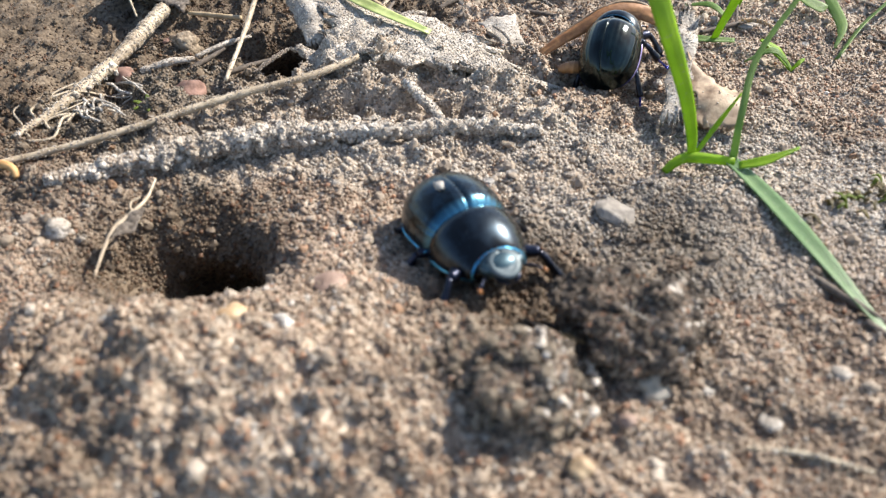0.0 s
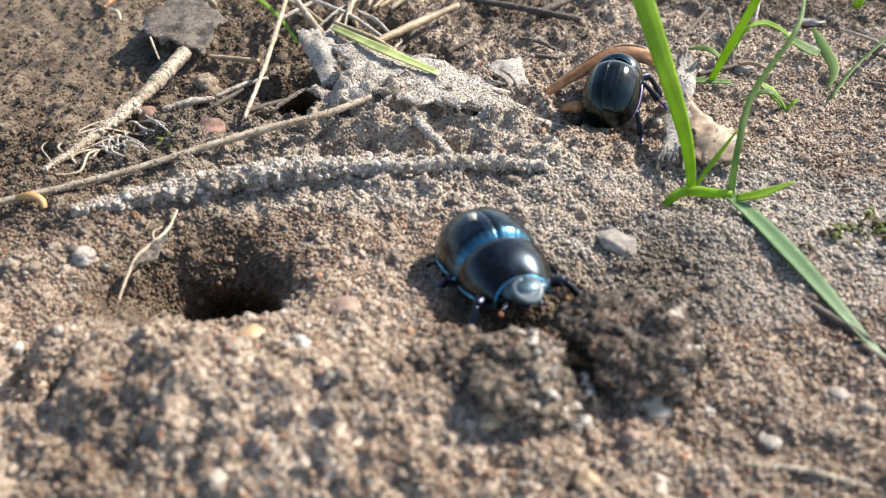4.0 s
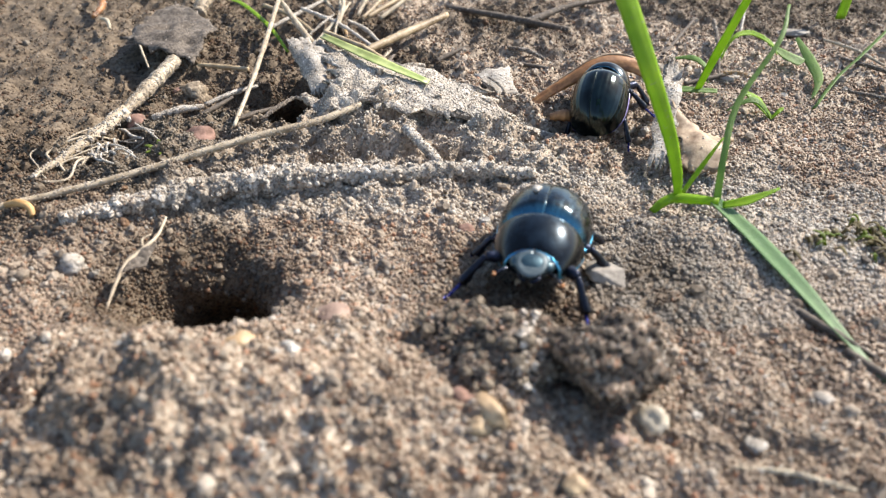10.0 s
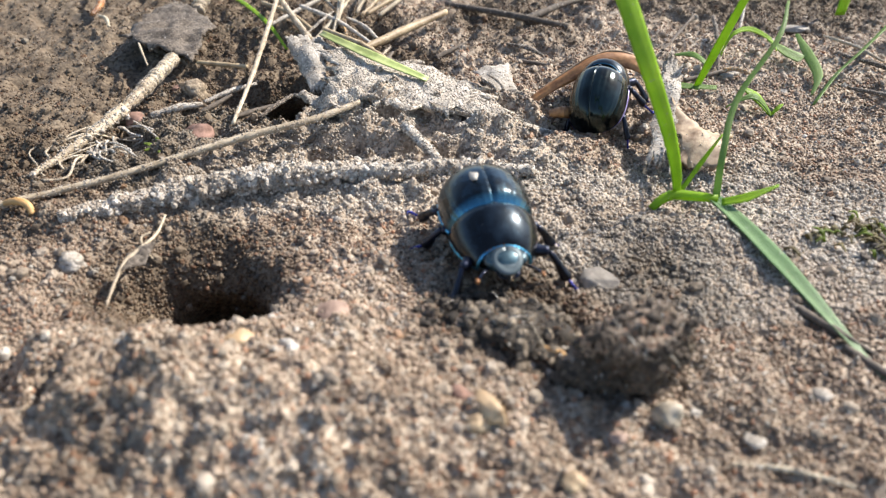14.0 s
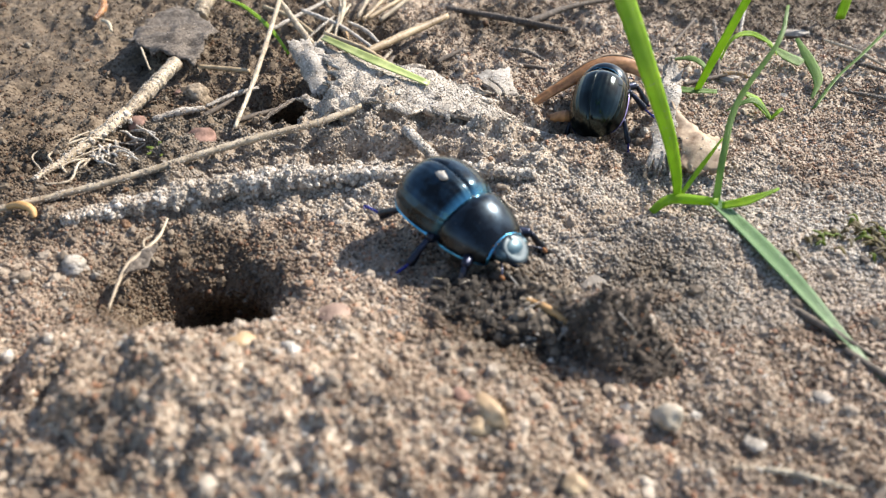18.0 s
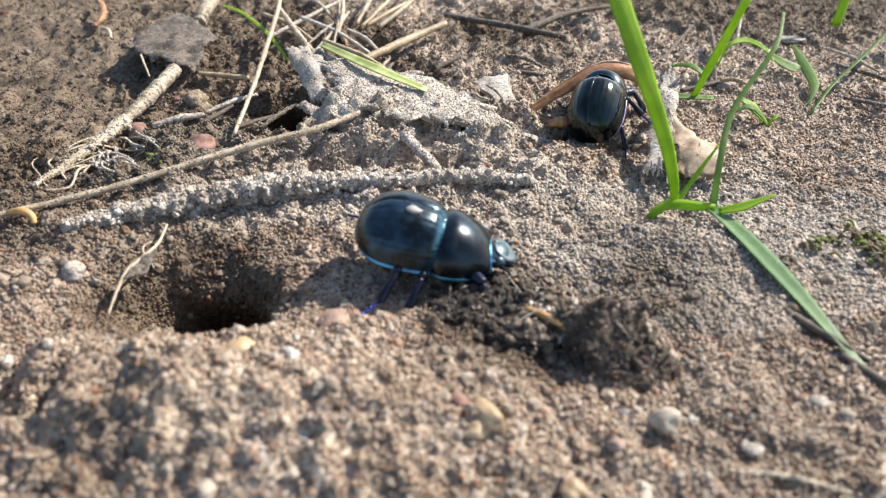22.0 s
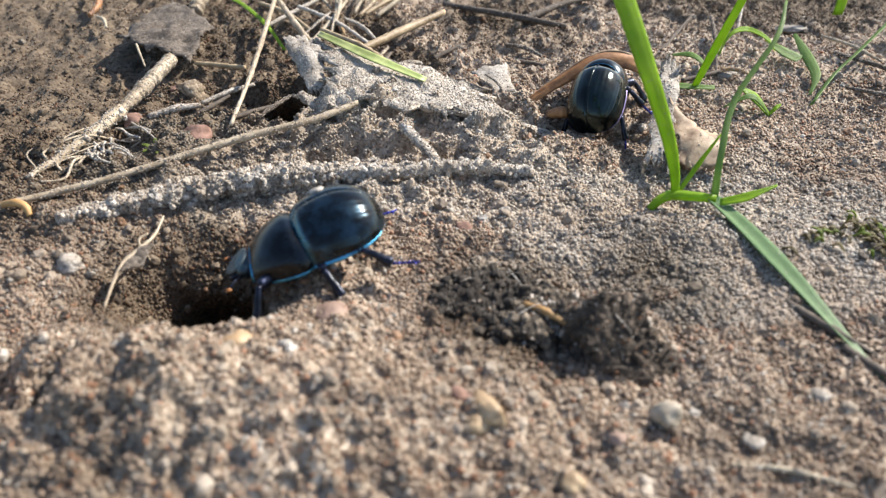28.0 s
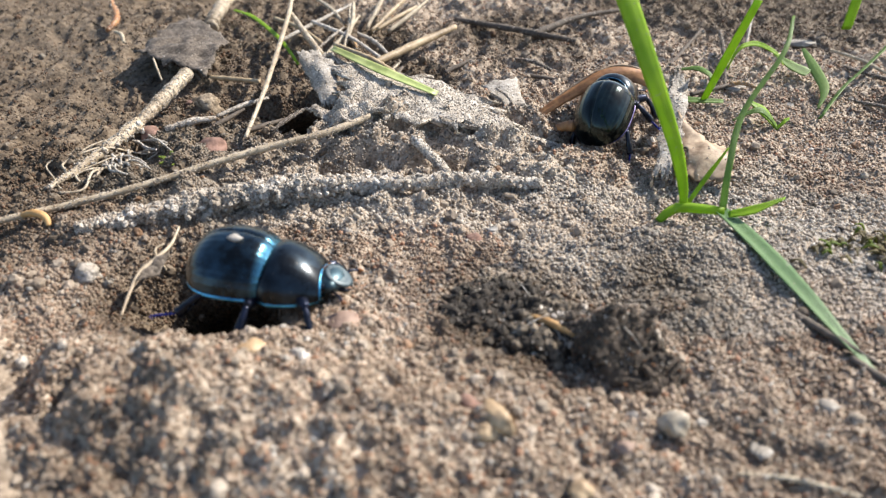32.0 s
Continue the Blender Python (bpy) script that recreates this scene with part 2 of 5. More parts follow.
BROWN_LEAF = clod_material("brown_leaf", (0.05, 0.04, 0.031), (0.10, 0.08, 0.062), (0.19, 0.16, 0.13), 2800)
FLAKE = clod_material("grey_brown_flake", (0.21, 0.185, 0.155), (0.34, 0.305, 0.26), (0.48, 0.44, 0.385), 3200)
TAN_CLOD = clod_material("tan_clod", (0.15, 0.115, 0.078), (0.27, 0.21, 0.145), (0.42, 0.34, 0.24))
RUSSET = fibre_material("russet_husk", (0.22, 0.085, 0.03), (0.52, 0.25, 0.09), 800, 0.55)
TAN_CHIP = fibre_material("tan_chip", (0.17, 0.10, 0.055), (0.50, 0.38, 0.25), 700, 0.65)
YELLOW = fibre_material("yellow_root", (0.36, 0.19, 0.06), (0.62, 0.39, 0.16), 700, 0.6)
STONE_PALE = fibre_material("pale_stone", (0.24, 0.21, 0.175), (0.42, 0.38, 0.325), 1500, 0.75)
STONE_TAN = fibre_material("tan_stone", (0.36, 0.24, 0.13), (0.60, 0.46, 0.29), 500, 0.5)
STONE_CREAM = fibre_material("cream_stone", (0.38, 0.32, 0.23), (0.62, 0.56, 0.46), 700, 0.6)
STONE_RED = fibre_material("red_stone", (0.17, 0.095, 0.07), (0.36, 0.22, 0.17), 900, 0.92)
TAN_STALK = fibre_material("tan_stalk", (0.32, 0.25, 0.16), (0.62, 0.52, 0.38), 800, 0.6)
GREEN_STEM = fibre_material("split_green_stem", (0.20, 0.27, 0.06), (0.46, 0.50, 0.20), 500, 0.5)
DRY_MOSS = leaf_material("dry_moss", (0.17, 0.13, 0.06), (0.34, 0.28, 0.13))
STONE_YELLOW = fibre_material("yellow_stone", (0.46, 0.27, 0.11), (0.66, 0.53, 0.36), 500, 0.6)
GREEN = leaf_material("fresh_grass", (0.30, 0.50, 0.02), (0.46, 0.66, 0.05))
GREEN_DULL = leaf_material("dull_grass", (0.20, 0.33, 0.08), (0.34, 0.48, 0.15))
GREEN_PALE = leaf_material("pale_grass", (0.09, 0.18, 0.06), (0.21, 0.32, 0.14), 0.32, 0.3)
MOSS = leaf_material("moss", (0.16, 0.22, 0.03), (0.30, 0.36, 0.06))
CUTICLE = shell_material("black_cuticle", (0.004, 0.006, 0.008), (0.016, 0.028, 0.040), 0.28)
WING_CASE = shell_material("blue_black_wing_case", (0.003, 0.005, 0.006), (0.019, 0.044, 0.066), 0.26, lines=11, front=(0.05, 0.20, 0.31))
GREEN_CASE = shell_material("green_black_wing_case", (0.004, 0.007, 0.007), (0.014, 0.028, 0.028), 0.13, lines=11, front=(0.02, 0.03, 0.03))
RIM = shell_material("blue_rim", (0.04, 0.20, 0.34), (0.14, 0.55, 0.85), 0.38, 1.0)
RIM_DARK = shell_material("dark_blue_rim", (0.006, 0.015, 0.03), (0.05, 0.17, 0.27), 0.36, 1.0)
RIM_VIOLET = shell_material("violet_rim", (0.06, 0.05, 0.12), (0.26, 0.22, 0.40), 0.34, 1.0)
LEG_BLUE = shell_material("blue_black_leg", (0.006, 0.007, 0.011), (0.014, 0.020, 0.045), 0.36)
FOOT_BLUE = shell_material("violet_blue_foot", (0.012, 0.012, 0.09), (0.03, 0.04, 0.30), 0.3)
CLYPEUS = shell_material("grey_clypeus", (0.04, 0.06, 0.07), (0.095, 0.125, 0.135), 0.5, 0.4)
HEAD = shell_material("teal_grey_head", (0.015, 0.035, 0.045), (0.05, 0.10, 0.125), 0.42, 0.6)
SPECK = fibre_material("pale_speck", (0.34, 0.31, 0.27), (0.6, 0.56, 0.5), 2000, 0.7)
AMBER = fibre_material("amber_bristle", (0.22, 0.08, 0.025), (0.42, 0.18, 0.05), 2000, 0.4)

# ---- shapes ----
RNG = np.random.default_rng(7)
LATTICE = RNG.random((256, 256))


def wave(x, y, size, turn=0):
    """Smooth noise between -1 and 1 with bumps of that size."""
    u, v = x / size + 37.7 + 11 * turn, y / size + 91.3 + 7 * turn
    i, j = np.floor(u).astype(int), np.floor(v).astype(int)
    a, b = u - i, v - j
    a, b = a * a * (3 - 2 * a), b * b * (3 - 2 * b)
    i, j, k, m = i % 256, j % 256, (i + 1) % 256, (j + 1) % 256
    return 2 * ((LATTICE[i, j] * (1 - a) + LATTICE[k, j] * a) * (1 - b) + (LATTICE[i, m] * (1 - a) + LATTICE[k, m] * a) * b) - 1


def bell(x, y, cx, cy, rx, ry, power=2):
    return np.exp(-(((x - cx) / rx) ** 2 + ((y - cy) / ry) ** 2) ** (power / 2))


def along(x, y, ax, ay, bx, by, wide):
    """A soft ridge along a line."""
    s = np.clip(((x - ax) * (bx - ax) + (y - ay) * (by - ay)) / ((bx - ax) ** 2 + (by - ay) ** 2), 0, 1)
    return np.exp(-((x - ax - s * (bx - ax)) ** 2 + (y - ay - s * (by - ay)) ** 2) / wide**2)


def ground_height(x, y):
    """The lie of the soil: the thrown-up mound, the burrow mouth, the crusts and hollows."""
    x, y = np.asarray(x, float), np.asarray(y, float)
    near = np.exp(-((x / 14) ** 2 + ((y - 7) / 14) ** 2) ** 2)
    calm = 1 + 0.1 * bell(x, y, 2.6, 3.4, 1.8, 0.8, 4) - 0.42 * bell(x, y, 4.5, 6.5, 2.6, 4.0, 4)
    crumbly = 1 + 0.2 * np.clip((4.6 - y) / 1.0, 0, 1) + 0.8 * np.clip((y - 7.3) / 0.9, 0, 1) * (1 - 0.75 * bell(x, y, 5.0, 9.0, 2.6, 3.5, 4)) * (1 - 0.8 * bell(x, y, -7.3, 11.3, 3.0, 2.6, 4))
    h = 0.07 * wave(x, y, 1.1) + crumbly * (0.055 * wave(x, y, 0.42, 1) + 0.052 * wave(x, y, 0.19, 2) + 0.034 * wave(x, y, 0.10, 3)) * calm
    litter = bell(x, y, -1.2, 8.6, 3.2, 1.7, 4)
    h = h + 0.07 * wave(x, y, 0.26, 19) * bell(x, y, -1.0, 8.1, 2.8, 0.8, 4) + litter * (0.13 * wave(x, y, 0.33, 17) + 0.10 * wave(x, y, 0.15, 18))
    mound = 0.50 * bell(x, y, -2.6, 3.75, 2.4, 1.05, 2.6) + 0.22 * bell(x, y, -0.4, 3.7, 1.6, 1.0)
    h = h + mound * (1 + 0.08 * wave(x, y, 0.5, 14) + 0.12 * wave(x, y, 0.24, 15) + 0.12 * wave(x, y, 0.11, 16))
    h -= 0.46 * bell(x, y, -2.78, 5.80, 0.82, 0.62, 2.5) + 0.55 * bell(x, y, -2.42, 5.52, 0.66, 0.42, 2.4) * (1 + 0.35 * wave(x, y, 0.2, 21)) + 1.25 * bell(x, y, -2.34, 5.40, 0.46, 0.40, 2.4)
    h -= 0.5 * bell(x, y, -3.95, 4.15, 0.40, 0.55, 3) + 0.22 * bell(x, y, -3.3, 4.15, 0.16, 0.3) + 0.2 * bell(x, y, -3.2, 3.3, 0.5, 0.3)
    h += 0.06 * along(x, y, -4.2, 6.75, -2.2, 7.4, 0.30) + 0.06 * along(x, y, -2.2, 7.4, 1.0, 7.8, 0.24)
    h += 0.16 * along(x, y, -3.6, 7.75, -1.0, 8.95, 0.35)
    h += 0.26 * bell(x, y, -0.9, 9.4, 1.15, 0.85, 3) + 0.15 * bell(x, y, 0.8, 8.6, 0.9, 0.6)
    h -= 1.2 * bell(x, y, -2.05, 9.66, 0.70, 0.44, 4) + 0.6 * bell(x, y, -1.22, 9.12, 0.22, 0.22, 3) + 0.2 * bell(x, y, -0.2, 8.15, 0.5, 0.2)
    h -= 0.08 * bell(x, y, 0.80, 4.92, 0.46, 0.36, 2) + 0.05 * bell(x, y, 1.4, 4.5, 0.5, 0.4) + 0.14 * bell(x, y, 1.55, 8.75, 0.6, 0.3)
    h -= 0.3 * bell(x, y, -7.0, 11.0, 2.6, 2.2) + 0.25 * bell(x, y, -4.7, 10.3, 0.5, 0.5)
    h -= 0.26 * bell(x, y, -3.22, 4.05, 0.2, 0.42, 3) + 0.10 * bell(x, y, -2.75, 3.52, 0.4, 0.16, 3) + 0.22 * bell(x, y, -3.42, 3.95, 0.26, 0.34, 3)
    h -= 0.2 * bell(x, y, 2.75, 7.25, 0.35, 0.3) + 0.5 * bell(x, y, -2.4, 11.95, 0.35, 0.4, 3) + 0.4 * bell(x, y, -0.6, 10.85, 0.34, 0.26, 3) + 0.35 * bell(x, y, -1.2, 12.0, 0.3, 0.4, 3) + 0.3 * bell(x, y, -3.2, 9.9, 0.4, 0.4, 3)
    return h * near + 0.4 * wave(x, y, 37, 6) * (1 - near) + 3 * wave(x, y, 400, 7) * (1 - near)


def slant(x, y, z):
    """The burrow and the gap under the leaf run down and back under their far lips."""
    deep = np.clip(-0.45 - z, 0, 2.2) * bell(x, y, -2.24, 5.4, 0.9, 0.9, 6)
    gap = np.clip(-0.25 - z, 0, 1.2) * bell(x, y, -2.0, 9.66, 0.95, 0.75, 6)
    return x, y + 0.9 * deep * np.clip((y - 5.25) / 0.35, 0, 1) + 1.1 * gap * np.clip((y - 9.5) / 0.25, 0, 1)


def up(x, y):
    return float(ground_height(np.array([x]), np.array([y]))[0])


def mesh_of(name, verts, faces, mat, smooth=True, uv=None):
    data = bpy.data.meshes.new(name)
    data.from_pydata((np.asarray(verts, float) * CM).tolist(), [], faces if isinstance(faces, list) else faces.tolist())
    data.materials.append(mat)
    if smooth:
        data.polygons.foreach_set("use_smooth", [True] * len(data.polygons))
    if uv is not None:
        layer = data.uv_layers.new(name="uv")
        index = np.empty(len(data.loops), int)
        data.loops.foreach_get("vertex_index", index)
        layer.data.foreach_set("uv", np.asarray(uv, float)[index].ravel())
    data.update()
    return data


def part(name, shape, mat, parent, label="", at=(0, 0, 0), smooth=True):
    """One mesh under a thing or a part; at: its pivot, in its parent's space."""
    verts, faces, *uv = shape
    ob = new(name, mesh_of(name, np.asarray(verts, float) - at, faces, mat, smooth, uv[0] if uv else None))
    ob.parent = parent
    ob.location = Vector(at) * CM
    return tagged(ob, label) if label else ob


def thing(name, label, category, at=(0, 0, 0), turn=0, group="", shape=None, mat=None, smooth=True, kind=""):
    """A top-level thing: one mesh, or an Empty at its base for parts."""
    data = None
    if shape is not None:
        verts, faces, *uv = shape
        data = mesh_of(name, verts, faces, mat, smooth, uv[0] if uv else None)
    ob = new(name, data)
    ob.location, ob.rotation_euler = Vector(at) * CM, (0, 0, radians(turn))
    return tagged(ob, label, category, group, kind)


def curve(points, count):
    """A smooth line through a few points."""
    p = np.asarray(points, float)
    if len(p) == 2:
        return p[0] + np.linspace(0, 1, count)[:, None] * (p[1] - p[0])
    ends = np.vstack([2 * p[0] - p[1], p, 2 * p[-1] - p[-2]])
    out = []
    for s in np.linspace(0, len(p) - 1 - 1e-9, count):
        i = int(s)
        u, (a, b, c, d) = s - i, ends[i : i + 4]
        out.append(0.5 * (2 * b + (c - a) * u + (2 * a - 5 * b + 4 * c - d) * u * u + (3 * b - a - 3 * c + d) * u**3))
    return np.array(out)


def frames_along(line):
    ahead = np.gradient(line, axis=0)
    ahead /= np.linalg.norm(ahead, axis=1, keepdims=True) + 1e-12
    side = np.cross(ahead, (0, 0, 1.0))
    side[np.linalg.norm(side, axis=1) < 0.05] = (1, 0, 0)
    side /= np.linalg.norm(side, axis=1, keepdims=True)
    return ahead, side, np.cross(side, ahead)


def tube(points, radius, count=16, around=8, rough=0.0, seed=0, taper=None):
    """A round bar along a line; rough: how uneven, as a share of the radius."""
    line = curve(points, count)
    rng = np.random.default_rng(seed)
    _, side, above = frames_along(line)
    size = np.interp(np.linspace(0, 1, count), np.linspace(0, 1, len(radius)), radius) if np.ndim(radius) else np.full(count, float(radius))
    angle = np.linspace(0, 2 * np.pi, around, endpoint=False)
    spread = size[:, None] * (1 + rough * rng.uniform(-1, 1, (count, around)))
    ring = line[:, None] + spread[..., None] * (np.cos(angle)[None, :, None] * side[:, None] + np.sin(angle)[None, :, None] * above[:, None])
    verts = np.vstack([ring.reshape(-1, 3), line[0], line[-1]])
    faces = [[i * around + j, i * around + (j + 1) % around, (i + 1) * around + (j + 1) % around, (i + 1) * around + j]
             for i in range(count - 1) for j in range(around)]
    faces += [[count * around, (j + 1) % around, j] for j in range(around)]
    faces += [[count * around + 1, (count - 1) * around + j, (count - 1) * around + (j + 1) % around] for j in range(around)]
    return verts, faces


def sheet(grid, thick, tips=None):
    """A curved plate with thickness from a grid of points (rows x columns x 3)."""
    rows, cols = grid.shape[:2]
    a, b = np.gradient(grid, axis=0), np.gradient(grid, axis=1)
    n = np.cross(b, a)
    n /= np.linalg.norm(n, axis=2, keepdims=True) + 1e-9
    verts = np.vstack([(grid + n * thick / 2).reshape(-1, 3), (grid - n * thick / 2).reshape(-1, 3)])
    k = rows * cols
    faces = []
    for i in range(rows - 1):
        for j in range(cols - 1):
            q = [i * cols + j, i * cols + j + 1, (i + 1) * cols + j + 1, (i + 1) * cols + j]
            faces += [q, [v + k for v in reversed(q)]]
    edge = [j for j in range(cols)] + [i * cols + cols - 1 for i in range(1, rows)] + \
           [(rows - 1) * cols + j for j in range(cols - 2, -1, -1)] + [i * cols for i in range(rows - 2, 0, -1)]
    faces += [[edge[m], edge[m - 1], edge[m - 1] + k, edge[m] + k] for m in range(len(edge))]
    u = np.stack(np.meshgrid(np.linspace(0, 1, cols), np.linspace(0, 10, rows)), -1).reshape(-1, 2)
    return verts, faces, np.vstack([u, u])


def blade(points, width, side, thick=0.012, count=22, fold=0.18, seed=0):
    """A grass blade along a line; width: values from foot to tip; side: which way its face spreads."""
    line = curve(points, count)
    wide = np.interp(np.linspace(0, 1, count), np.linspace(0, 1, len(width)), width)
    across = np.asarray(side, float) / np.linalg.norm(side)
    ahead = frames_along(line)[0]
    face = np.cross(ahead, across)
    cols = np.linspace(-1, 1, 7)
    grid = line[:, None] + wide[:, None, None] * (cols[None, :, None] * across + fold * (np.abs(cols)[None, :, None] - 0.5) * face[:, None])
    return sheet(grid, thick)


ICO = np.array([(0, 1, 1.618), (0, -1, 1.618), (0, 1, -1.618), (0, -1, -1.618), (1, 1.618, 0), (-1, 1.618, 0), (1, -1.618, 0), (-1, -1.618, 0),
                (1.618, 0, 1), (-1.618, 0, 1), (1.618, 0, -1), (-1.618, 0, -1)]) / 1.902
ICO_FACES = np.array([(0, 1, 8), (0, 8, 4), (0, 4, 5), (0, 5, 9), (0, 9, 1), (1, 6, 8), (8, 6, 10), (8, 10, 4), (4, 10, 2), (4, 2, 5),
                      (5, 2, 11), (5, 11, 9), (9, 11, 7), (9, 7, 1), (1, 7, 6), (3, 6, 7), (3, 10, 6), (3, 2, 10), (3, 11, 2), (3, 7, 11)])
CUBE = np.array([(x, y, z) for x in (-1, 1) for y in (-1, 1) for z in (-1, 1)], float) * 0.62
CUBE_FACES = np.array([(0, 1, 3), (0, 3, 2), (4, 6, 7), (4, 7, 5), (0, 4, 5), (0, 5, 1), (2, 3, 7), (2, 7, 6), (0, 2, 6), (0, 6, 4), (1, 5, 7), (1, 7, 3)])
OCT = np.array([(1, 0, 0), (-1, 0, 0), (0, 1, 0), (0, -1, 0), (0, 0, 1), (0, 0, -1)], float)
OCT_FACES = np.array([(0, 2, 4), (2, 1, 4), (1, 3, 4), (3, 0, 4), (2, 0, 5), (1, 2, 5), (3, 1, 5), (0, 3, 5)])


def grain_cloud(places, sizes, rng, base=ICO, base_faces=ICO_FACES, uneven=0.28):
    """Many separate angular grains in one mesh."""
    count, k = len(places), len(base)
    q = rng.normal(size=(count, 4))
    q /= np.linalg.norm(q, axis=1, keepdims=True)
    w, x, y, z = q.T
    turn = np.stack([1 - 2 * (y * y + z * z), 2 * (x * y - w * z), 2 * (x * z + w * y), 2 * (x * y + w * z), 1 - 2 * (x * x + z * z),
                     2 * (y * z - w * x), 2 * (x * z - w * y), 2 * (y * z + w * x), 1 - 2 * (x * x + y * y)], -1).reshape(-1, 3, 3)
    shape = base[None] * (1 + rng.uniform(-uneven, uneven, (count, k, 1))) * rng.uniform(0.7, 1.2, (count, 1, 3))
    verts = np.einsum("nij,nkj->nki", turn, shape) * sizes[:, None, None] + places[:, None]
    faces = (base_faces[None] + (np.arange(count) * k)[:, None, None]).reshape(-1, 3)
    return verts.reshape(-1, 3), faces


def icosphere(rounds):
    bm = bmesh.new()
    bmesh.ops.create_icosphere(bm, subdivisions=rounds, radius=1)
    verts, faces = np.array([v.co[:] for v in bm.verts]), [[v.index for v in f.verts] for f in bm.faces]
    bm.free()
    return verts, faces


def lump(size, seed, rough=0.25, rounds=3, fine=3.0, facets=0.0):
    """A stone or clod: uneven, flattened by its sizes."""
    verts, faces = icosphere(rounds)
    out = []
    for v in verts:
        p = Vector(v)
        r = 1 + rough * noise.fractal(p * 1.1 + Vector((seed, 0, seed * 0.7)), 0.9, 2.0, 3) + rough * 0.35 * noise.noise(p * fine + Vector((0, seed, 0)))
        if facets:
            r -= facets * max(0.0, noise.cell(p * 1.2 + Vector((seed, 1, 2))) - 0.3)
        out.append(np.array(v) * r * size)
    return np.array(out), faces


def angular(size, seed, count=16):
    """An angular stone: the hull of a few points."""
    rng = np.random.default_rng(seed)
    bm = bmesh.new()
    for p in rng.normal(size=(count, 3)):
        bm.verts.new(Vector(p / np.linalg.norm(p) * rng.uniform(0.85, 1.1)))
    bmesh.ops.convex_hull(bm, input=bm.verts[:])
    bmesh.ops.delete(bm, geom=[v for v in bm.verts if not v.link_faces], context="VERTS")
    bmesh.ops.bevel(bm, geom=bm.edges[:], offset=0.06, segments=1, affect="EDGES")
    bm.verts.index_update()
    verts, faces = np.array([v.co[:] for v in bm.verts]) * size, [[v.index for v in f.verts] for f in bm.faces]
    bm.free()
    return verts, faces


def joined(*shapes):
    verts, faces, k = [], [], 0
    for v, f, *_ in shapes:
        verts.append(np.asarray(v))
        faces += [[int(i) + k for i in face] for face in f]
        k += len(v)
    return np.vstack(verts), faces


# ---- the ground: one sheet, fine where it is near, out to the horizon ----
def spread(low, high, step, far, grow=1.22):
    out, x, d = list(np.arange(low, high, step)), high, step
    while x < far:
        out.append(x)
        d *= grow
        x += d
    x, d = low, step
    while x > -far:
        d *= grow
        x -= d
        out.insert(0, x)
    return np.array(out)


def make_ground():
    xs, ys = spread(-9.5, 9.5, 0.05, 60000), spread(1.8, 17.0, 0.05, 60000)
    gx, gy = np.meshgrid(xs, ys)
    gz = ground_height(gx, gy)
    verts = np.stack([*slant(gx, gy, gz), gz], -1).reshape(-1, 3)
    rows, cols = gx.shape
    a = (np.arange(rows - 1)[:, None] * cols + np.arange(cols - 1)[None]).ravel()
    faces = np.stack([a, a + 1, a + cols + 1, a + cols], -1)
    ob = new("ground", mesh_of("ground", verts, faces, SOIL))
    return tagged(ob, "grey-brown sandy soil with crumbs and small hollows", "ground", kind="structure")


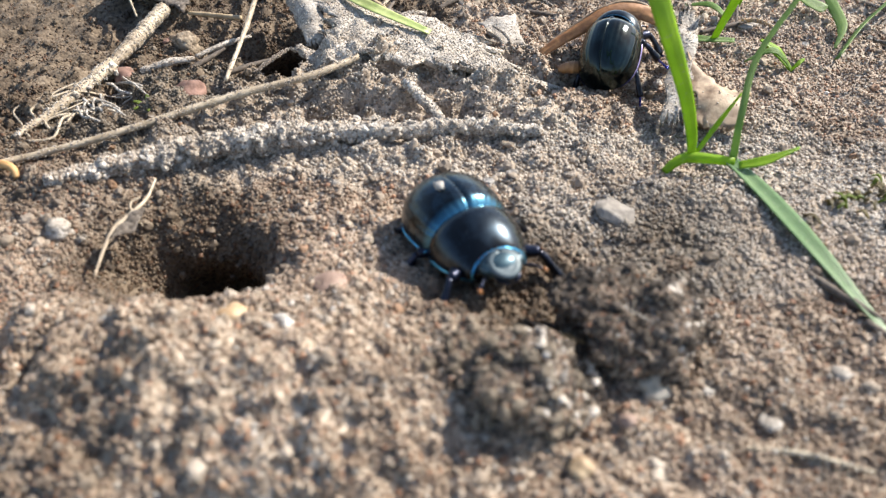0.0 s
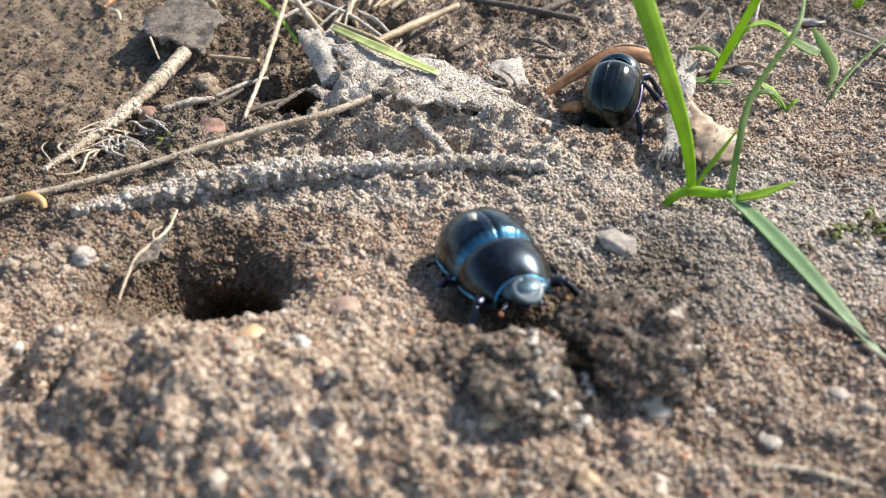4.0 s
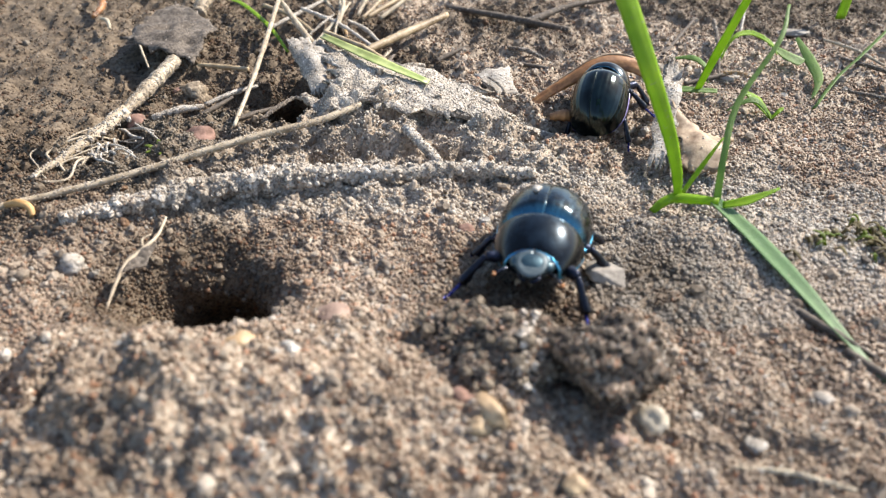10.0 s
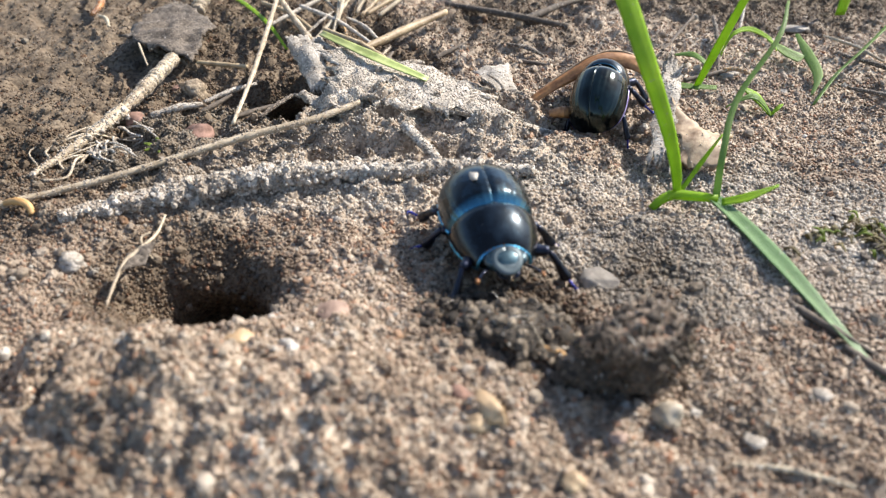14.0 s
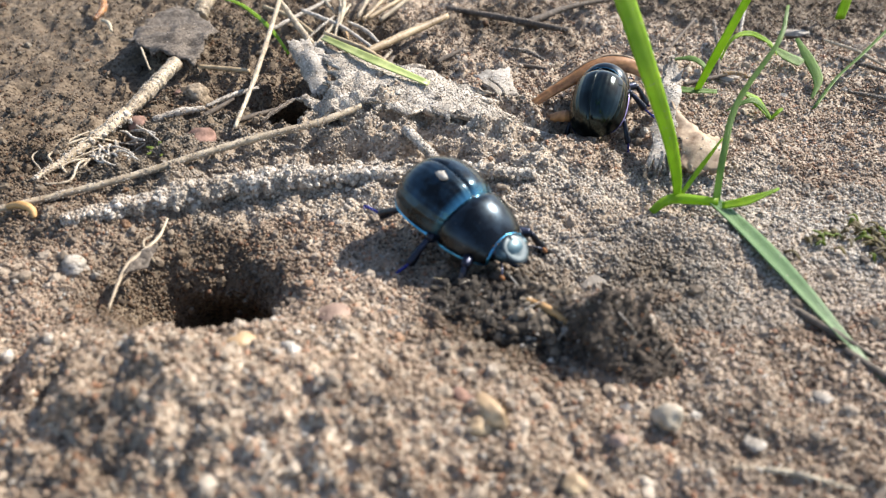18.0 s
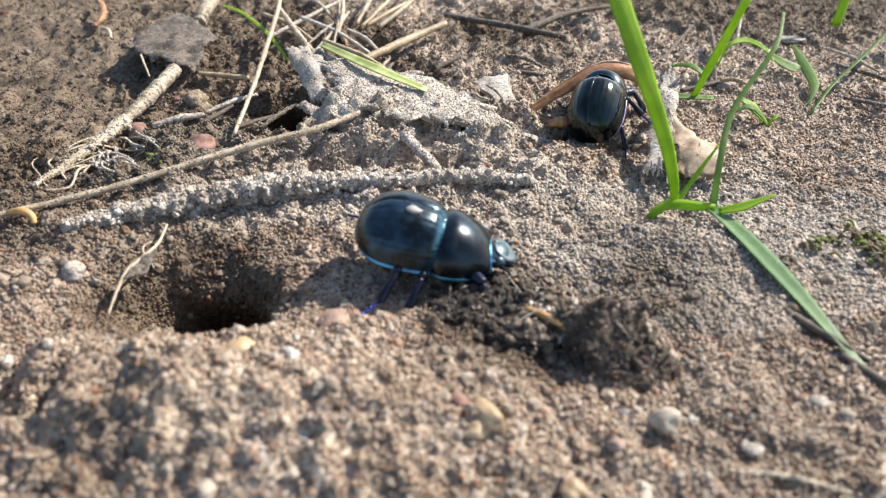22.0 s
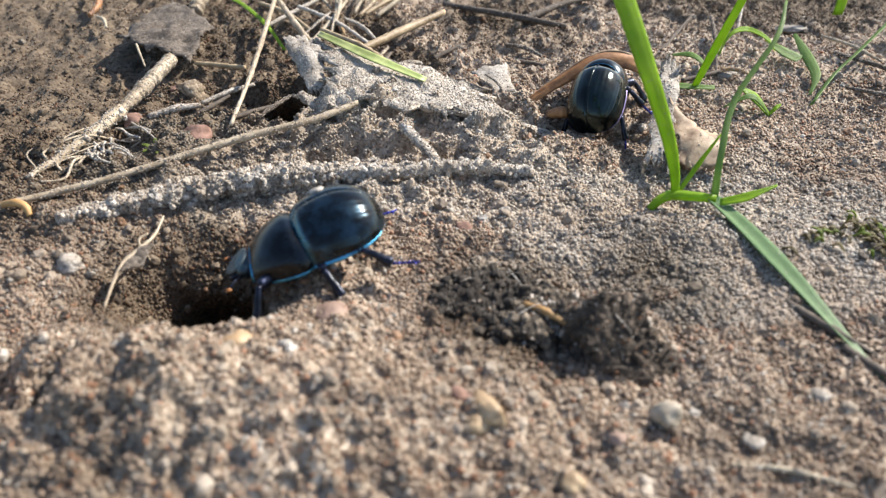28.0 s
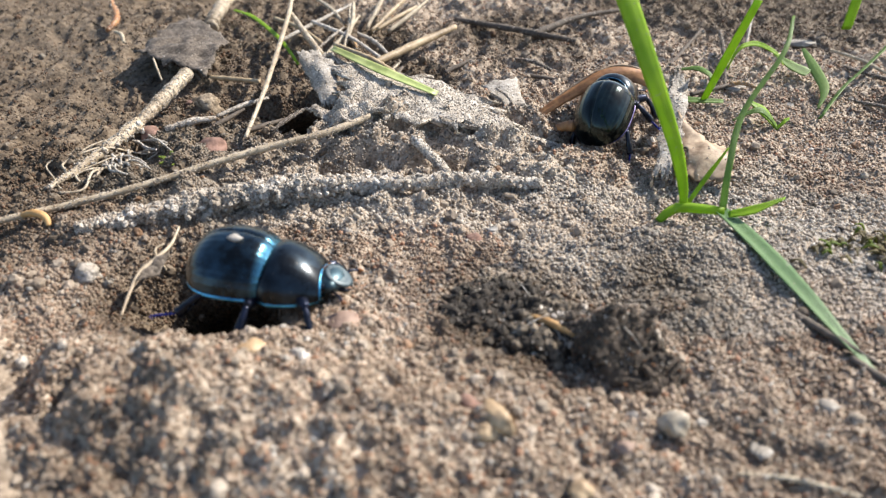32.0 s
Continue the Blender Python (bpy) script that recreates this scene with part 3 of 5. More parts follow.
def make_grains():
    """The loose sand: thousands of grains of under a millimetre."""
    rng = np.random.default_rng(11)
    sets = [("near_sand_grains", 36000, 2.3, 5.2, 0.011, 0.022, CUBE, CUBE_FACES), ("sand_grains", 52000, 4.9, 7.7, 0.011, 0.023, ICO, ICO_FACES),
            ("litter_sand_grains", 60000, 7.4, 10.4, 0.009, 0.021, CUBE, CUBE_FACES), ("far_sand_grains", 80000, 10.1, 16.5, 0.011, 0.024, OCT, OCT_FACES)]
    for name, count, low, high, small, large, base, base_faces in sets:
        y = rng.uniform(low, high, count * 2)
        x = rng.uniform(-1, 1, count * 2) * (1.4 + 0.58 * y)
        thin = rng.random(count * 2) < np.where((x < -4.6) & (y > 8.5), 0.25, 1.0)
        x, y = x[thin][:count], y[thin][:count]
        size = rng.uniform(small, large, len(x)) * rng.choice([0.6, 0.8, 1, 1, 1, 1.35], len(x))
        z = ground_height(x, y) + size * rng.uniform(-0.4, 0.75, len(x))
        dry = np.maximum(bell(x, y, -1.6, 8.2, 3.4, 1.6, 4), 0.75 * bell(x, y, 2.8, 6.6, 3.2, 1.8, 4)) + 0.25 * wave(x, y, 0.4, 9) > 0.45
        x, y = slant(x, y, z)
        for tag, some, mat, label in (("", ~dry, GRAINS, "loose grey, tan and whitish sand grains on the soil"), ("dry_", dry, DRY_GRAINS, "dry pale sand grains among the litter")):
            if some.sum() > 50:
                shape = grain_cloud(np.stack([x, y, z], -1)[some], size[some], rng, base, base_faces, 0.3)
                tagged(new(tag + name, mesh_of(tag + name, *shape, mat)), label, "sand", kind="stuff")
    y = 2.4 + 13 * rng.random(2600) ** 0.9
    x = rng.uniform(-1, 1, 2600) * (1.4 + 0.58 * y)
    keep = ~((x > 1.5) & (y < 8.5) & (rng.random(2600) < 0.6))
    x, y = x[keep], y[keep]
    size = 0.024 + 0.045 * rng.random(len(x)) ** 2.5
    z = ground_height(x, y) + 0.2 * size
    mx, my = rng.uniform(-4.6, 3.6, 5200), rng.uniform(2.3, 4.9, 5200)
    some = np.abs(mx) < 1.4 + 0.58 * my
    mx, my = mx[some], my[some]
    msize = 0.012 + 0.024 * rng.random(len(mx)) ** 3
    mz = ground_height(mx, my) + msize * rng.uniform(-0.1, 0.6, len(mx))
    tagged(new("coarse_sand", mesh_of("coarse_sand", *grain_cloud(np.stack([mx, my, mz], -1), msize, rng, uneven=0.2), GRAINS)),
           "coarse pale and reddish sand on the thrown-up mound", "sand", kind="stuff")
    tagged(new("soil_crumbs", mesh_of("soil_crumbs", *grain_cloud(np.stack([x, y, z], -1), size, rng, *FINE, uneven=0.22), CRUMBS, False)),
           "small rounded crumbs of sandy soil", "soil", kind="stuff")


FINE = (lambda s: (s[0], np.array(s[1])))(icosphere(2))


def crusted(shape, count, small, large, seed, lift=0.3, base=None):
    """Grains that stick all over a surface, one cloud."""
    rng = np.random.default_rng(seed)
    verts, faces = np.asarray(shape[0]), [f for f in shape[1] if len(f) == 4] or shape[1]
    faces = np.array([list(f) + [f[-1]] * (4 - len(f)) for f in faces])
    a, b, c, d = (verts[faces[:, k]] for k in range(4))
    area = np.linalg.norm(np.cross(c - a, d - b), axis=1) + 1e-9
    if np.all(faces[:, 2] == faces[:, 3]):
        area = np.linalg.norm(np.cross(b - a, c - a), axis=1) + 1e-9
    pick = rng.choice(len(faces), count, p=area / area.sum())
    u, v = rng.random((2, count, 1))
    spots = (a[pick] * (1 - u) + b[pick] * u) * (1 - v) + (d[pick] * (1 - u) + c[pick] * u) * v
    return grain_cloud(spots + rng.normal(0, lift * small, (count, 3)), rng.uniform(small, large, count), rng, *(base or (OCT, OCT_FACES)))


# ---- plant litter ----
def make_twig(name, label, category, points, radius, mat, seed, crust=0, rough=0.12, count=28, group="", grain=(0.008, 0.018), lumps=0):
    """A stick or straw that lies on the soil; points are absolute."""
    points = [(x, y, max(z, up(x, y) + 0.3 * (radius if np.isscalar(radius) else radius[0]))) for x, y, z in points]
    base = np.array(points[0])
    verts, faces = tube(np.array(points) - base, radius, count, 8, rough, seed)
    ob = thing(name, label, category, base, group=group)
    part("stem", (verts, faces), mat, ob)
    if crust:
        tagged(part("sand_crust", crusted((verts, faces), crust, *grain, seed + 50), DRY_GRAINS, ob, "coat of stuck sand grains"), kind="stuff")
    if lumps:
        tagged(part("caked_sand", crusted((verts, faces), lumps, 0.016, 0.042, seed + 90, 0.7, FINE), CAKED, ob, "lumpy coat of caked sand", smooth=False), kind="stuff")
    return ob


def make_litter():
    def ridged(label, points, radius, seed):
        """A stick with close rings round it."""
        line = curve(np.array([(x, y, max(z, up(x, y) + 0.5 * radius)) for x, y, z in points]), 90)
        rings = radius * (1 + 0.06 * np.cos(np.arange(90) * 2 * np.pi / 4.5) + 0.08 * np.sin(np.arange(90) * 0.37))
        rings *= np.interp(np.arange(90), (0, 60, 89), (1, 1, 0.55))
        ob = thing("stick", label, "twig", line[0])
        shape = tube(line[::3] - line[0], rings, 90, 12, 0.10, seed)
        part("stem", shape, TAN_STALK, ob)
        tagged(part("sand_crust", crusted(shape, 3200, 0.004, 0.011, seed), DRY_GRAINS, ob, "thin coat of sand grains", smooth=False), kind="stuff")

    ridged("pale ridged stick coated with sand, leaning out of the soil", [(-4.06, 10.42, 0.28), (-4.18, 9.75, 0.23), (-4.40, 8.90, 0.12)], 0.096, 1)
    ridged("pale ridged stick end behind the old brown leaf", [(-4.42, 12.95, 0.06), (-4.40, 13.4, 0.16), (-4.28, 14.6, 0.30)], 0.12, 2)
    make_twig("stick", "thin sandy rootlet with clinging fibres on the soil", "twig",
              [(-4.36, 9.05, 0.14), (-4.64, 8.25, 0.08), (-4.98, 7.50, 0.04)], (0.09, 0.06, 0.03), TAN_STALK, 2, 900, 0.3, lumps=24)
    make_twig("straw", "long tan straw stalk lying across the soil", "straw",
              [(-5.9, 6.45, 0.08), (-5.14, 6.74, 0.10), (-3.89, 7.30, 0.16), (-2.56, 7.96, 0.30), (-1.65, 8.38, 0.36), (-1.12, 8.81, 0.36)], (0.036, 0.040, 0.046, 0.042), TAN_STALK, 3, 1500, 0.14, count=60, grain=(0.006, 0.014))
    make_twig("branch", "sand-crusted grey twig half sunk in the soil", "twig",
              [(-4.21, 6.55, 0.06), (-3.12, 6.94, 0.15), (-2.22, 7.22, 0.19), (-1.26, 7.42, 0.19)], (0.06, 0.13, 0.12, 0.145, 0.10), TWIG, 4, 6000, 0.42, count=40, grain=(0.009, 0.026), lumps=420)
    make_twig("branch", "grey sandy twig lying along the soil", "twig",
              [(-1.4, 7.41, 0.17), (-0.60, 7.46, 0.17), (0.20, 7.61, 0.14), (1.08, 7.64, 0.05)], (0.12, 0.10, 0.088, 0.065), TWIG, 5, 3000, 0.2, count=36, lumps=160)
    make_twig("twig", "short grey twig stub touching the branch", "twig", [(-0.52, 8.42, 0.26), (-0.2, 8.0, 0.14), (0.0, 7.70, 0.06)], (0.06, 0.065, 0.05), TWIG, 6, 600, 0.2)
    make_twig("stalk", "pale dry grass stalk leaning over the litter", "stalk", [(-2.86, 12.9, 0.62), (-2.81, 12.09, 0.52), (-2.70, 9.88, 0.40), (-2.75, 8.54, 0.20)], (0.032, 0.036, 0.034, 0.024), TAN_STALK, 7, 700, 0.2, count=40, grain=(0.005, 0.010))
    make_twig("straw", "golden brown straw on the soil", "straw", [(-1.42, 10.82, 0.20), (0.01, 12.41, 0.28)], (0.06, 0.072, 0.05), STRAW, 8, 160, 0.10, grain=(0.006, 0.012))
    make_twig("straw", "thin pale straw beside the green stem", "straw", [(-1.92, 11.26, 0.42), (-1.30, 10.72, 0.40), (-0.9, 10.35, 0.34)], (0.03, 0.045, 0.03), STRAW, 9)
    make_twig("straw", "thin rusty straw on the dark soil", "straw", [(-3.85, 10.79, 0.06), (-3.03, 10.62, 0.06)], (0.03, 0.04, 0.035), STRAW, 10)
    make_twig("twig", "brown twig lying on the far soil", "twig", [(0.0, 13.3, 0.10), (1.08, 12.78, 0.10), (2.11, 12.35, 0.05)], (0.05, 0.06, 0.05), DARK_TWIG, 11, 60)
    make_twig("twig", "brown twig lying on the far soil", "twig", [(1.40, 12.6, 0.08), (2.23, 13.31, 0.12), (3.1, 13.75, 0.12)], (0.07, 0.05, 0.04), DARK_TWIG, 12, 60)
    make_twig("twig", "thin dark twig on the soil", "twig", [(3.49, 11.29, 0.04), (3.9, 11.95, 0.1), (4.34, 12.65, 0.16)], (0.03, 0.03, 0.02), DARK_TWIG, 13)
    for k, (a, b) in enumerate([((-1.87, 11.88, 0.1), (-1.80, 13.0, 0.5)), ((-2.5, 12.6, 0.3), (-1.2, 11.5, 0.08)), ((-1.35, 12.5, 0.2), (-0.7, 13.4, 0.3)),
                                ((-2.2, 11.4, 0.06), (-1.7, 12.9, 0.3)), ((-3.0, 12.2, 0.1), (-1.9, 13.5, 0.3)), ((-3.3, 13.2, 0.15), (-2.2, 11.9, 0.15)), ((-1.15, 12.55, 0.15), (-0.5, 13.6, 0.35))]):
        make_twig("straw", "dry pale straw in a tangle of litter", "straw", [a, tuple((np.array(a) + b) / 2 + (0.06, 0.03, 0.03)), b], (0.035, 0.04, 0.025), [PALE_STRAW, TWIG, STRAW][k % 3], 20 + k, group="straws in the litter")
    for k, (a, b) in enumerate([((-3.4, 8.95, 0.06), (-3.0, 9.5, 0.14)), ((-2.85, 8.75, 0.1), (-2.35, 9.4, 0.05)), ((1.15, 10.9, 0.05), (1.7, 10.75, 0.03)), ((-0.15, 11.0, 0.05), (0.35, 11.5, 0.1)),
                                ((-1.0, 10.2, 0.1), (-0.8, 10.75, 0.25)), ((3.55, 10.2, 0.06), (4.35, 10.55, 0.08)), ((3.6, 4.7, 0.05), (4.1, 4.0, 0.04)), ((3.3, 5.3, 0.03), (3.9, 4.55, 0.03))]):
        make_twig("twig", "short dark twig fragment on the soil", "twig", [a, b], (0.035, 0.04, 0.02), DARK_TWIG, 40 + k, group="twig fragments")
    make_twig("twig", "thin weathered twig in the coarse sand", "twig", [(2.2, 3.44, 0.05), (2.6, 3.36, 0.10), (3.05, 3.24, 0.06)], (0.015, 0.022, 0.015), PALE_STRAW, 59, 60)
    make_twig("rootlet", "curled yellow rootlet on the soil", "root", [(-4.98, 6.83, 0.10), (-4.78, 6.80, 0.16), (-4.64, 6.76, 0.13), (-4.58, 6.68, 0.06)], (0.03, 0.045, 0.045, 0.03), YELLOW, 60, rough=0.05)
    make_twig("rootlet", "thin tan rootlet hanging into the burrow", "root", [(-3.06, 6.60, 0.12), (-3.07, 6.24, 0.10), (-3.24, 5.86, 0.08), (-3.27, 5.62, 0.04), (-3.25, 5.25, 0.0)], (0.010, 0.018, 0.024, 0.018, 0.012), TAN_STALK, 61, rough=0.2)
    make_twig("rootlet", "fine tan rootlet beside the burrow", "root", [(-3.02, 5.95, 0.02), (-3.2, 6.18, 0.09), (-3.14, 6.29, 0.11)], (0.008, 0.014, 0.010), TAN_STALK, 62)
    rng = np.random.default_rng(67)
    for k in range(30):
        # they fan out of the stick's foot and curl back over the soil
        x, y = -4.42 + rng.normal(0, 0.08), 8.95 - 0.9 * rng.random()
        far = rng.uniform(0.3, 1.0)
        bend = rng.uniform(-0.35, 0.35)
        dx, dy = (0.55 * far, -0.55 * far) if k % 3 else (-0.45 * far, -1.0 * far)
        line = [(x, y, up(x, y) + 0.03), (x + 0.4 * dx + bend * 0.5, y + 0.4 * dy, up(x + 0.4 * dx, y + 0.4 * dy) + 0.05 + 0.12 * rng.random()),
                (x + 0.8 * dx + bend, y + 0.8 * dy - 0.1 * bend, up(x + 0.8 * dx, y + 0.8 * dy) + 0.04), (x + dx + 0.3 * bend, y + dy, up(x + dx, y + dy) + 0.02)]
        make_twig("rootlet", "thin pale root fibre curling over the soil", "root", line, rng.uniform(0.008, 0.016), [TAN_STALK, TWIG, TWIG][k % 3], 65 + k, 160, group="pale root fibres", grain=(0.005, 0.010))
    make_twig("splinter", "white straw splinter leaning on the stick", "straw", [(-5.0, 11.5, 0.20), (-4.78, 11.05, 0.14), (-4.56, 10.62, 0.08)], (0.012, 0.018, 0.012), TAN_STALK, 101)
    make_twig("straw", "white straw scrap on the damp soil", "straw", [(-6.1, 12.75, 0.06), (-5.9, 12.55, 0.08), (-5.75, 12.25, 0.05)], (0.02, 0.035, 0.025), PALE_STRAW, 102)
    make_twig("root", "curled ringed orange-brown root end on the damp soil", "root", [(-6.7, 14.2, 0.12), (-6.38, 13.6, 0.12), (-6.25, 13.2, 0.08), (-6.3, 12.9, 0.02)], (0.045, 0.065, 0.06, 0.035), RUSSET, 103, 500, 0.35, grain=(0.006, 0.014))
    make_twig("stalk", "second pale grass stalk leaning against the first", "stalk", [(-2.85, 12.6, 0.46), (-2.5, 11.8, 0.42), (-2.12, 11.1, 0.30)], (0.03, 0.05, 0.06), TAN_STALK, 104, 500, 0.2, grain=(0.006, 0.012))
    for k, (a, b, thick, mat, text) in enumerate([
            ((-1.56, 12.70, 0.14), (-1.32, 14.1, 0.34), 0.06, PALE_STRAW, "bright pale straw standing up from the litter"),
            ((-1.47, 12.62, 0.12), (-0.90, 13.9, 0.30), 0.065, STRAW, "broad tan straw beside a paler one"),
            ((-1.92, 13.35, 0.30), (-1.80, 11.45, 0.26), 0.028, PALE_STRAW, "thin white straw across the litter"),
            ((-1.70, 12.42, 0.16), (-1.08, 11.56, 0.12), 0.05, TWIG, "grey straw leaning over a gap"),
            ((-2.66, 13.9, 0.30), (-1.93, 12.65, 0.22), 0.05, PALE_STRAW, "weathered straw running down to the litter"),
            ((-2.24, 11.66, 0.20), (-1.92, 12.44, 0.26), 0.03, TWIG, "thin grey straw bridging a gap"),
            ((-1.86, 12.30, 0.16), (-1.62, 11.70, 0.14), 0.045, YELLOW, "short yellow straw in the litter"),
            ((-0.76, 10.33, 0.20), (-0.32, 10.52, 0.18), 0.06, TWIG, "grey twig stub over a dark gap"),
            ((-1.06, 10.42, 0.20), (-0.86, 11.02, 0.22), 0.03, PALE_STRAW, "pale straw prop under the golden straw"),
            ((0.62, 10.16, 0.17), (0.88, 9.46, 0.15), 0.022, DARK_TWIG, "dark fibre along the edge of a leaf flake"),
            ((0.54, 10.06, 0.15), (0.80, 9.40, 0.13), 0.022, PALE_STRAW, "pale fibre along the edge of a leaf flake"),
            ((0.90, 9.52, 0.08), (1.28, 9.62, 0.10), 0.022, PALE_STRAW, "pale fibre running to the husk"),
            ((1.0, 11.5, 0.08), (1.55, 11.08, 0.06), 0.05, DARK_TWIG, "dark bark strip on the far soil"),
            ((4.50, 12.2, 0.30), (4.12, 10.4, 0.05), 0.05, DARK_TWIG, "dead brown stalk beside the grass tuft"),
            ((4.18, 10.44, 0.14), (4.60, 10.30, 0.10), 0.045, YELLOW, "red-brown straw bit under the grass"),
            ((6.30, 11.9, 0.08), (6.85, 10.9, 0.06), 0.04, PALE_STRAW, "pale straw on the far soil"),
            ((5.9, 10.0, 0.05), (6.9, 9.2, 0.05), 0.05, DARK_TWIG, "brown twig on the soil behind the grass"),
            ((6.2, 11.2, 0.05), (7.2, 10.1, 0.05), 0.05, DARK_TWIG, "brown twig half sunk in the soil"),
            ((5.0, 12.2, 0.06), (5.4, 13.4, 0.4), 0.04, TWIG, "grey stalk rising from the far soil"),
            ((-3.35, 9.35, 0.10), (-2.75, 9.95, 0.10), 0.05, TWIG, "grey sandy twig on the dark soil"),
            ((-4.0, 9.02, 0.06), (-3.35, 9.28, 0.10), 0.08, CAKED, "sandy bark strip beside the red pebble"),
            ((-2.5, 8.9, 0.10), (-2.1, 9.5, 0.16), 0.04, DARK_TWIG, "dark straw leaning into the gap")]):
        middle = tuple((np.array(a) + b) / 2 + (0.03, 0.02, 0.03))
        make_twig("straw" if mat in (STRAW, PALE_STRAW, YELLOW) else "twig", text, "straw" if mat in (STRAW, PALE_STRAW, YELLOW) else "twig", [a, middle, b], (0.5 * thick, 0.72 * thick, 0.4 * thick), mat, 110 + k, 420, 0.25, 18, grain=(0.005, 0.011))

    # plates of old leaf, sandy or brown
    def plate(name, label, corners, thick, mat, seed, sag=0.0, crust=0, rows=14, cols=14, curl=0.0, torn=0.06, bumpy=1.0, frayed=0.05):
        a, b, c, d = (np.array(p, float) for p in corners)
        base = np.array([a[0], a[1], 0.0])
        base[2] = up(a[0], a[1])
        rng = np.random.default_rng(seed)
        u, v = np.meshgrid(np.linspace(0, 1, cols), np.linspace(0, 1, rows))
        ragged = frayed * rng.normal(size=(rows, cols)) * ((u < 0.02) | (u > 0.98) | (v < 0.02) | (v > 0.98))
        u, v = u + ragged, v + ragged.T[:rows, :cols] if rows == cols else v
        round_about = np.arctan2(v - 0.5, u - 0.5)
        swell = 1 + torn * (wave(3 * np.cos(round_about), 3 * np.sin(round_about), 1.0, seed) + 0.7 * wave(3 * np.cos(round_about), 3 * np.sin(round_about), 0.4, seed)) * np.clip(2 * np.maximum(np.abs(u - 0.5), np.abs(v - 0.5)), 0, 1) ** 3
        u, v = 0.5 + (u - 0.5) * swell, 0.5 + (v - 0.5) * swell
        grid = (1 - v)[..., None] * ((1 - u)[..., None] * a + u[..., None] * b) + v[..., None] * ((1 - u)[..., None] * d + u[..., None] * c)
        grid[..., 2] += sag * np.sin(np.pi * u) * np.sin(np.pi * v) + curl * (2 * u - 1) ** 2 + bumpy * (0.05 * wave(grid[..., 0], grid[..., 1], 0.3, seed) + 0.03 * wave(grid[..., 0], grid[..., 1], 0.12, seed + 1))
        shape = sheet(grid - base, thick)
        ob = thing(name, label, "leaf", base)
        part("plate", shape, mat, ob)
        if crust:
            tagged(part("sand_crust", crusted(shape, 3 * crust, 0.007, 0.016, seed), DRY_GRAINS, ob, "coat of stuck sand grains"), kind="stuff")
        return ob

    plate("leaf_scrap", "thin brown leaf scrap caught on a rootlet", [(-3.28, 5.95, 0.10), (-3.02, 6.12, 0.14), (-3.06, 5.86, 0.06), (-3.24, 5.70, 0.05)], 0.012, BROWN_LEAF, 70, 0.03, 0, 10, 10, torn=0.05, frayed=0.01)
    plate("leaf_plate", "grey curled leaf covered with sand", [(-2.40, 10.66, 0.52), (-1.80, 10.48, 0.58), (-1.62, 9.36, 0.36), (-1.84, 9.36, 0.26)], 0.03, FLAKE, 71, 0.10, 160, 18, 18, torn=0.04, frayed=0.03)
    plate("leaf_plate", "broad grey leaf plate under a crust of sand", [(-1.72, 10.30, 0.56), (0.30, 9.74, 0.27), (0.86, 8.78, 0.08), (-1.25, 8.92, 0.36)], 0.06, GREY_LEAF, 72, 0.10, 5200, 48, 48, torn=0.17, bumpy=0.9)
    plate("leaf_plate", "sandy leaf edge bent over a dark gap", [(-1.92, 9.12, 0.28), (-1.42, 9.22, 0.42), (-0.98, 8.86, 0.40), (-1.62, 8.66, 0.28)], 0.08, GREY_LEAF, 73, 0.08, 1200, 26, 26, torn=0.24, bumpy=2.0)
    plate("leaf_flake", "small grey leaf flake on the soil", [(0.40, 10.45, 0.10), (0.95, 10.55, 0.14), (1.05, 9.75, 0.10), (0.72, 9.72, 0.06)], 0.02, FLAKE, 74, 0.03, 60, 10, 10, frayed=0.02)
    plate("brown_leaf", "dark brown old leaf lying flat on damp soil", [(-5.32, 11.6, 0.14), (-3.86, 10.58, 0.22), (-3.88, 12.15, 0.14), (-5.02, 13.56, 0.08)], 0.04, BROWN_LEAF, 75, 0.05, 50, 24, 24, torn=0.04, frayed=0.018, bumpy=1.5)
    plate("sandy_flake", "upright sandy leaf sliver by the grass blade", [(2.98, 9.50, 0.66), (3.22, 9.46, 0.66), (2.72, 7.62, 0.16), (2.46, 7.76, 0.10)], 0.05, FLAKE, 76, 0.05, 260, 20, 20, torn=0.16)
    make_twig("husk", "brown curled husk scrap beside the beetle", "husk", [(1.42, 9.05, 0.10), (1.62, 9.02, 0.14), (1.80, 9.05, 0.10)], (0.05, 0.09, 0.05), RUSSET, 140)

    # the russet husk behind the resting beetle
    arch = curve([(1.16, 9.44, 0.10), (1.56, 9.60, 0.37), (1.93, 9.72, 0.57), (2.32, 9.80, 0.67), (2.70, 9.76, 0.60), (2.98, 9.66, 0.34), (3.1, 9.56, 0.06)], 30)
    s, v = np.meshgrid(np.linspace(0, 1, 30), np.linspace(0, 1, 9))
    broad = 0.10 + 0.16 * np.sin(np.pi * s) ** 0.6
    cx = arch[None, :, 0] + broad * 0.35 * v * (s - 0.3)
    cy = arch[None, :, 1] - broad * 0.62 * v**0.8
    cz = np.maximum(arch[None, :, 2] - broad * 0.62 * v**1.5, 0.03 * (1 - v)) + 0.02 * wave(3 * s, 2 * v, 0.5, 5) + 0.012 * wave(3 * s, 2 * v, 0.2, 6)
    base = np.array([1.22, 9.6, up(1.22, 9.6)])
    husk = thing("husk", "russet brown curved husk with a tan edge behind a beetle", "husk", base)
    part("shell", sheet(np.stack([cx, cy, cz], -1) - base, 0.03), RUSSET, husk)
    lip = np.stack([cx[0], cy[0], cz[0] + 0.01], -1) - base
